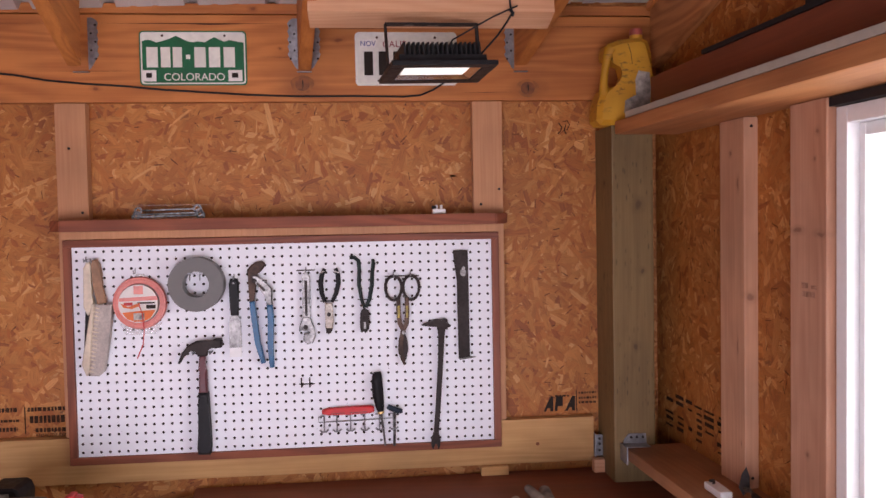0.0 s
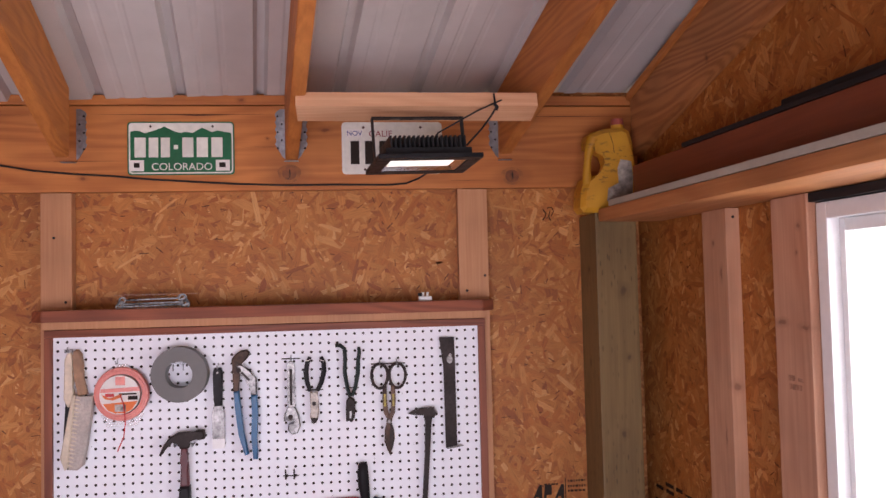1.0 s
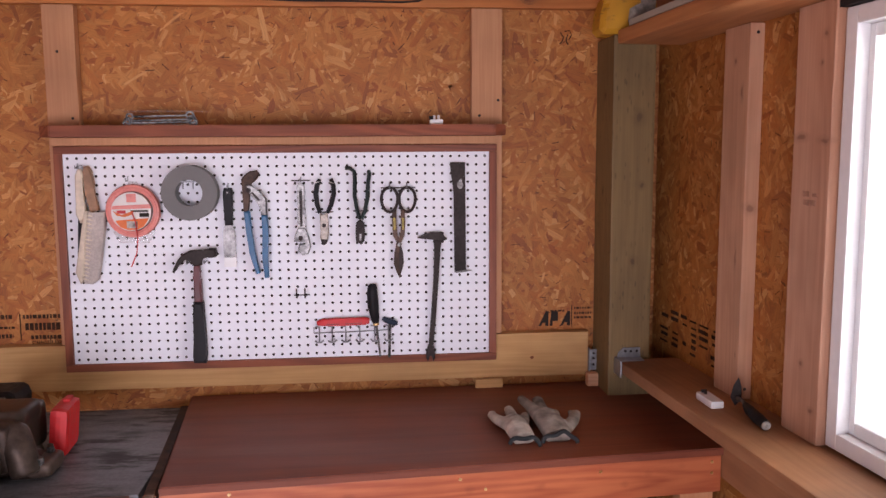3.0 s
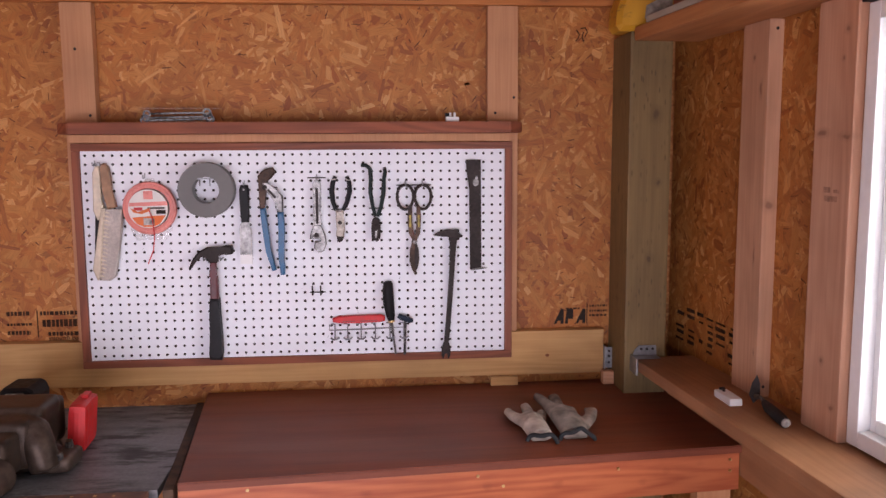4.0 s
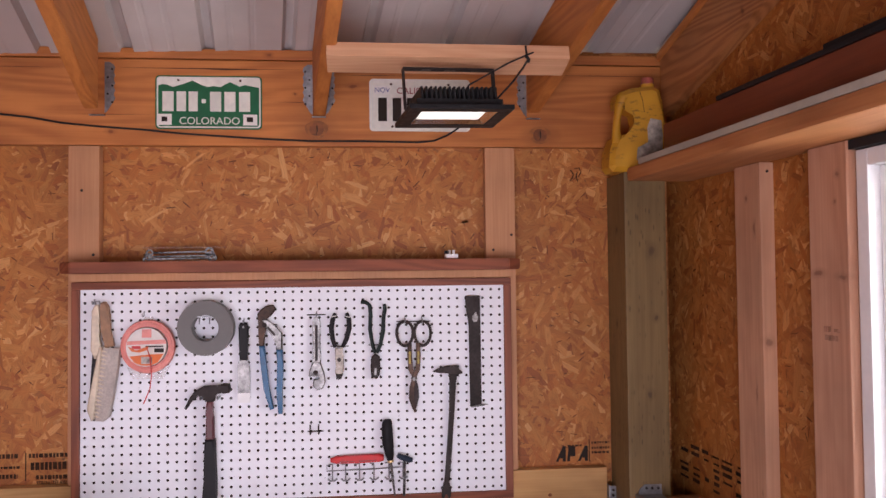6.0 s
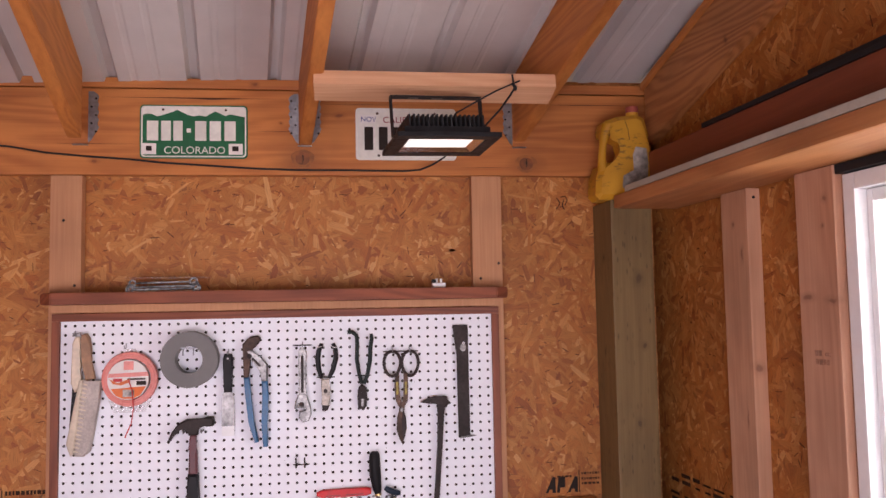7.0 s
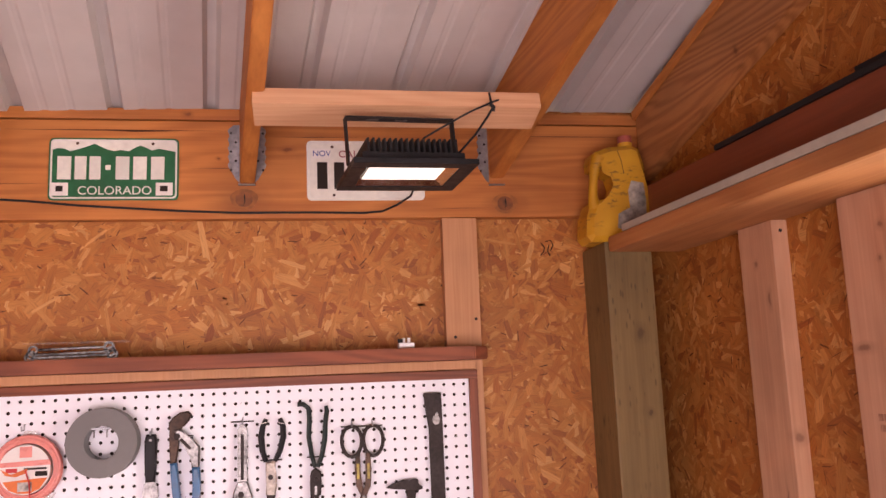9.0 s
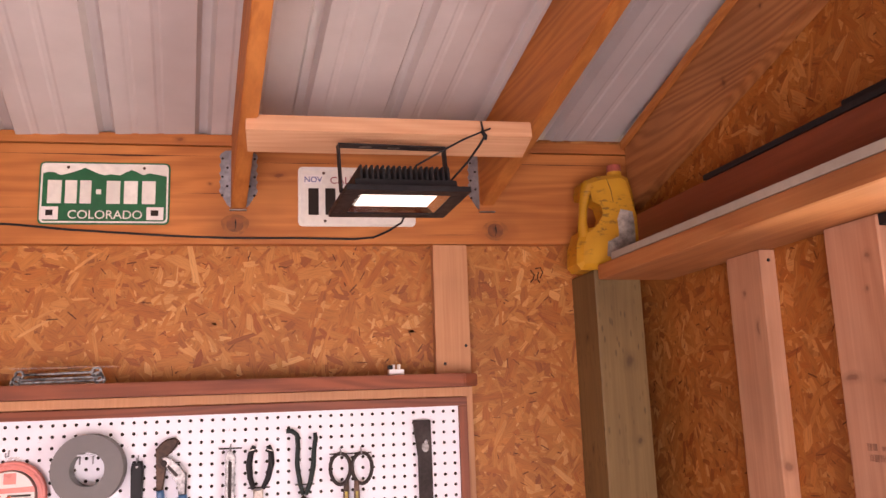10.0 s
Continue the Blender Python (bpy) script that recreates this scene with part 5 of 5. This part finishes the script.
part("cap", box(0.338, 0.350, 2.196, 2.210, 1.7125, 1.722, 0.002), GRIP_AND_SHADE_BLACK, t)

# ---- jug on the post ----
t = thing("oil_jug", "grimy yellow plastic jug with red cap on the post", "jug")
JY0, JY1 = 2.117, 2.205
part("body", plate([(0.814, 1.960), (0.826, 1.945), (0.970, 1.945), (0.984, 1.958), (0.987, 2.050), (0.978, 2.150), (0.968, 2.186), (0.946, 2.197), (0.885, 2.190), (0.850, 2.178), (0.844, 2.160), (0.846, 2.138), (0.866, 2.134), (0.896, 2.118), (0.903, 2.090), (0.893, 2.064), (0.868, 2.056), (0.832, 2.046), (0.818, 2.010)], JY0, JY1, 0.014), YELLOW, t)
part("handle", tube([(0.860, 2.135, 2.162), (0.848, 2.133, 2.135), (0.841, 2.132, 2.100), (0.837, 2.132, 2.064), (0.840, 2.134, 2.030)], [0.021, 0.015, 0.011, 0.012, 0.017], 10), YELLOW, t, smooth=True)
part("neck", tube([(0.940, 2.15, 2.186), (0.940, 2.15, 2.208)], 0.019, 14), YELLOW, t)
part("cap", tube([(0.940, 2.15, 2.206), (0.940, 2.15, 2.224)], [0.0195, 0.018], 16), plain("faded_red_cap", (0.36, 0.08, 0.06), 0.6, vary=0.3), t)
part("label", plate([(0.892, 1.978), (0.930, 1.968), (0.968, 1.972), (0.972, 2.050), (0.968, 2.094), (0.936, 2.100), (0.926, 2.074), (0.928, 2.030), (0.896, 2.014)], JY0 - 0.0012, JY0 - 0.0002), plain("jug_label", (0.47, 0.43, 0.37), 0.7, vary=0.42, grain=60), t, "scuffed pale label")
part("seam", tube([(0.905, JY0, 2.178), (0.914, JY0, 2.150), (0.918, JY0, 2.118)], 0.0009, 6), DARK_STEEL, t)

# ---- boards stored on the plate ----
b = tagged(at_side(link("stored_board", box(0.948, 0.986, -1.50, 2.040, PLATE_Z + 0.0405, 2.069, 0.003), STAIN_Y)), "dark red stained board stored on edge on the plate", "board")
b = tagged(at_side(link("plastic_strip", box(0.8715, 0.898, -1.45, 2.040, PLATE_Z + 0.0405, PLATE_Z + 0.0575, 0.002), STRIP)), "long pale grey plastic strip lying on the plate", "strip")
rod = at_side(thing("black_channel", "black plastic channel lying on the stored board", "channel"))
part("channel", box(0.944, 0.962, -1.30, 1.730, 2.0695, 2.081, 0.002), BLACK, rod)
part("channel", box(0.964, 0.982, -1.30, 1.335, 2.0695, 2.099, 0.002), BLACK, rod)

# ---- the red workbench ----
bench = thing("workbench", "workbench with dark red stained plywood top and apron", "workbench")
bm = bmesh.new()
for z in (BENCH_Z - 0.019, BENCH_Z):
    bm.faces.new([bm.verts.new((x, y, z)) for x, y in ((-0.308, 1.578), (1.045, 1.676), (1.045, 2.285), (-0.375, 2.262))])
lower, upper = bm.faces[:] if not bm.faces.ensure_lookup_table() else ()
for i in range(4):
    bm.faces.new((lower.verts[i], lower.verts[(i + 1) % 4], upper.verts[(i + 1) % 4], upper.verts[i]))
bmesh.ops.bevel(bm, geom=list(bm.edges), offset=0.003, segments=2, affect="EDGES")
part("top", bm, PLY, bench, "dark red stained plywood top")
TILT = Matrix.Translation((-0.325, 1.578, 0)) @ pose(0, 0, 0, 0, 0, 4.1) @ Matrix.Translation((0.325, -1.578, 0))
ap = part("apron", box(-0.309, 1.010, 1.581, 1.619, BENCH_Z - 0.112, BENCH_Z - 0.0195, 0.003, TILT), APRON, bench, "orange-red stained front board")
for x, z in ((-0.16, 0.872), (0.02, 0.835), (0.36, 0.868), (0.42, 0.84), (0.70, 0.862), (0.985, 0.866), (0.985, 0.838)):
    bm = bmesh.new()
    bmesh.ops.create_cone(bm, cap_ends=True, segments=10, radius1=0.004, radius2=0.0035, depth=0.003, matrix=TILT @ pose(x, 1.580, z, 90))
    part("screw", bm, BRASS, ap)
for x in (-0.33, 0.925):
    part("leg", box(x, x + 0.089, 1.625, 1.663, 0.0, BENCH_Z - 0.020, 0.003, TILT), STUD, bench)
    part("leg", box(x, x + 0.089, 2.20, 2.238, 0.0, BENCH_Z - 0.020, 0.003), STUD, bench)
t = tagged(link("wood_block", box(0.477, 0.561, 2.240, 2.2565, BENCH_Z + 0.0005, 0.927, 0.002), GIRT), "small pale wood block on the bench against the girt", "block")
t = tagged(link("wood_block", box(0.822, 0.855, 2.220, 2.250, BENCH_Z + 0.0005, 0.940, 0.002), BLOCKING), "small pale wood block beside the corner post", "block")


# ---- gloves on the bench ----
def glove(label, limbs, cuff):
    g = thing("work_glove", label, "glove", "pair of gloves")
    bm = bmesh.new()
    for pts, rad in limbs:
        add_tube(bm, [(x - 0.004, 1.718 + (y - 1.738) * 0.88, BENCH_Z + z) for x, y, z in pts], [r * 0.84 for r in rad], 10)
    for v in bm.verts:
        v.co.z = max(BENCH_Z + 0.0006, BENCH_Z + (v.co.z - BENCH_Z) * 0.72)
        v.co += noise.noise_vector(v.co * 45) * 0.004
        v.co.z = max(BENCH_Z + 0.0006, v.co.z)
    body = part("shell", bm, GLOVE, g, smooth=True)
    mod = body.modifiers.new("merge", "REMESH")
    mod.mode, mod.voxel_size, mod.use_smooth_shade = "VOXEL", 0.003, True
    sm = body.modifiers.new("soften", "SMOOTH")
    sm.factor, sm.iterations = 0.5, 3
    x0, y0, x1, y1, z1, waves = cuff
    hem = []
    for i in range(25):
        u = i / 24
        arch = math.sin(math.pi * u)
        hem.append((x0 + (x1 - x0) * u, y0 + (y1 - y0) * u - 0.010 * arch + 0.004 * math.sin(waves * u), BENCH_Z + 0.006 + z1 * arch ** 0.6 + 0.003 * math.sin(waves * u + 1.0)))
    part("cuff", tube(hem, 0.0055, 8), CUFF, g, "dark knitted cuff edge", True)
    return g


glove("soiled grey leather work glove lying palm down", [
    ([(0.535, 1.770, 0.022), (0.530, 1.830, 0.030), (0.530, 1.890, 0.028), (0.532, 1.930, 0.024)], [0.034, 0.040, 0.038, 0.030]),
    ([(0.515, 1.850, 0.026), (0.492, 1.915, 0.030), (0.484, 1.975, 0.026), (0.490, 2.020, 0.018)], [0.022, 0.019, 0.017, 0.010]),
    ([(0.535, 1.900, 0.028), (0.530, 1.965, 0.038), (0.533, 2.015, 0.034), (0.536, 2.045, 0.022)], [0.022, 0.018, 0.016, 0.010]),
    ([(0.552, 1.890, 0.028), (0.566, 1.945, 0.030), (0.576, 1.975, 0.024)], [0.020, 0.017, 0.011])],
    (0.493, 1.736, 0.567, 1.722, 0.024, 9.0))
glove("soiled grey leather work glove with spread thumb", [
    ([(0.622, 1.775, 0.022), (0.620, 1.840, 0.036), (0.612, 1.900, 0.044), (0.606, 1.945, 0.040)], [0.042, 0.046, 0.042, 0.032]),
    ([(0.598, 1.920, 0.044), (0.585, 1.990, 0.052), (0.580, 2.060, 0.048), (0.588, 2.115, 0.032)], [0.024, 0.020, 0.019, 0.012]),
    ([(0.615, 1.925, 0.044), (0.618, 1.995, 0.048), (0.622, 2.060, 0.042), (0.630, 2.100, 0.028)], [0.022, 0.020, 0.019, 0.012]),
    ([(0.632, 1.900, 0.036), (0.650, 1.955, 0.032), (0.660, 1.998, 0.020)], [0.021, 0.018, 0.011]),
    ([(0.650, 1.825, 0.028), (0.684, 1.880, 0.036), (0.700, 1.935, 0.036), (0.700, 1.980, 0.024)], [0.024, 0.021, 0.018, 0.011])],
    (0.574, 1.734, 0.662, 1.736, 0.030, 12.0))

# ---- things on the ledge ----
t = at_side(thing("remote_control", "small white plastic remote box on the ledge", "remote"))
part("case", box(-0.016, 0.016, -0.043, 0.043, 0.0, 0.018, 0.004, Matrix.Translation((0.952, 1.672, SILL_Z)) @ pose(0, 0, 0, 0, 0, -2)), VINYL, t)
part("knob", tube([(0.950, 1.690, SILL_Z + 0.0175), (0.954, 1.698, SILL_Z + 0.024), (0.948, 1.706, SILL_Z + 0.021)], 0.004, 8), DARK_STEEL, t)
t = at_side(thing("trowel", "pointing trowel with dark handle leaning on the stud", "trowel"))
part("blade", plate([(0.0, 0.0), (0.013, 0.018), (0.009, 0.048), (0.0, 0.068), (-0.009, 0.048), (-0.013, 0.018)], -0.0008, 0.0008), DARK_STEEL, t).matrix_basis = Matrix.Translation((1.000, 1.640, SILL_Z + 0.002)) @ pose(0, 0, 0, -12, 8, -18)
part("tang", tube([(1.000, 1.628, SILL_Z + 0.022), (0.996, 1.600, SILL_Z + 0.028), (0.993, 1.575, SILL_Z + 0.022)], [0.007, 0.004, 0.006], 8), STEEL, t)
part("handle", tube([(0.994, 1.580, SILL_Z + 0.022), (0.990, 1.555, SILL_Z + 0.018), (0.984, 1.505, SILL_Z + 0.0145), (0.979, 1.468, SILL_Z + 0.0125)], [0.008, 0.0125, 0.0135, 0.0115], 12), GRIP_AND_SHADE_BLACK, t, smooth=True)
part("butt", tube([(0.979, 1.469, SILL_Z + 0.0125), (0.977, 1.463, SILL_Z + 0.0125)], [0.0112, 0.008], 12), LABEL_GREY, t)

# ---- steel-topped bench with vise ----
t = thing("vise_bench", "old bench topped with stained sheet steel", "workbench")
part("top", box(-1.70, -0.352, 1.585, 2.200, 0.866, 0.885, 0.002), DIRT_STEEL, t, "stained dark grey sheet steel")
part("edge_board", box(-0.3755, -0.352, 1.570, 2.205, 0.846, 0.889, 0.004, Matrix.Translation((-0.335, 1.57, 0)) @ pose(0, 0, 0, 0, 0, 5.0) @ Matrix.Translation((0.372, -1.57, 0))), OLD_WOOD, t)
fr = part("front_board", box(-1.70, -0.37, 1.545, 1.5845, 0.780, 0.884, 0.004), plain("chipped_brown_paint", (0.16, 0.075, 0.045), 0.6, vary=0.5, grain=30), t)
for i in range(7):
    x = -0.44 - i * 0.046 + rnd.uniform(-0.012, 0.012)
    part("chip", box(x, x + rnd.uniform(0.003, 0.009), 1.556 + rnd.uniform(0, 0.012), 1.566 + rnd.uniform(0, 0.008), 0.8842, 0.8846), GIRT, fr)
for x in (-1.66, -0.45):
    for y in (1.61, 2.11):
        part("leg", box(x, x + 0.07, y, y + 0.07, 0.0, 0.867, 0.004), OLD_WOOD, t)

v = thing("bench_vise", "large oily cast iron bench vise", "vise")


def cast(name, bm):
    """A cast iron part with soft rounded forms."""
    ob = part(name, bm, VISE, v)
    mod = ob.modifiers.new("merge", "REMESH")
    mod.mode, mod.voxel_size, mod.use_smooth_shade = "VOXEL", 0.006, True
    sm = ob.modifiers.new("soften", "SMOOTH")
    sm.factor, sm.iterations = 0.6, 8
    return ob


cast("base", tube([(-0.755, 1.800, 0.8865), (-0.755, 1.800, 0.910), (-0.755, 1.800, 0.940)], [0.125, 0.120, 0.080], 24))
bm = box(-0.860, -0.648, 1.665, 1.900, 0.905, 1.020, 0.020)
add_box(bm, -0.850, -0.642, 1.730, 1.850, 0.995, 1.034, 0.012)
cast("body", bm)
bm = bmesh.new()
add_tube(bm, [(-0.625, 1.690, 0.900), (-0.640, 1.695, 0.960), (-0.650, 1.705, 0.985), (-0.690, 1.730, 0.994)], [0.034, 0.036, 0.036, 0.032], 14)
add_tube(bm, [(-0.632, 1.700, 0.895), (-0.635, 1.780, 0.900)], [0.040, 0.034], 14)
cast("rib", bm)
cast("slide", box(-0.830, -0.668, 1.590, 1.700, 0.905, 1.000, 0.020))
part("screw_boss", tube([(-0.690, 1.540, 0.925), (-0.690, 1.556, 0.925), (-0.690, 1.592, 0.925)], [0.020, 0.036, 0.042], 20), VISE, v, smooth=True)
part("screw_head", tube([(-0.690, 1.515, 0.925), (-0.690, 1.545, 0.925)], [0.018, 0.022], 16), DARK_STEEL, v, smooth=True)
part("handle", tube([(-0.692, 1.528, 0.990), (-0.686, 1.528, 0.790)], 0.008, 10), STEEL, v)
lock = cast("lock", box(-0.632, -0.572, 1.690, 1.790, 0.8868, 0.925, 0.012))
for y, z in ((1.700, 0.925), (1.765, 0.930)):
    part("bolt", tube([(-0.598, y, z - 0.004), (-0.598, y - 0.004, z + 0.012)], [0.011, 0.009], 6), STEEL, lock)
c = thing("red_case", "red plastic case standing on edge behind the vise", "case")
part("shell", box(-0.022, 0.022, -0.062, 0.062, 0.0, 0.118, 0.017, Matrix.Translation((-0.610, 1.880, 0.889)) @ pose(0, 0, 0, 0, 5, 4)), RED, c)
part("seam", box(-0.0226, -0.0216, -0.061, 0.061, 0.058, 0.062, 0.0, Matrix.Translation((-0.610, 1.880, 0.889)) @ pose(0, 0, 0, 0, 5, 4)), DARK_STEEL, c)
part("tab", box(-0.008, 0.008, 0.005, 0.045, 0.1175, 0.126, 0.003, Matrix.Translation((-0.610, 1.880, 0.889)) @ pose(0, 0, 0, 0, 5, 4)), RED, c)
c = thing("battery_charger", "black plastic charger with pale label on the steel bench", "charger")
part("case", plate([(-0.872, 0.8865), (-0.782, 0.8865), (-0.778, 0.968), (-0.786, 0.988), (-0.798, 0.995), (-0.860, 0.995), (-0.870, 0.984)], 2.03, 2.13, 0.006), GRIP_AND_SHADE_BLACK, c)
part("label", box(-0.852, -0.806, 2.0288, 2.0296, 0.958, 0.982), LABEL_GREY, c)
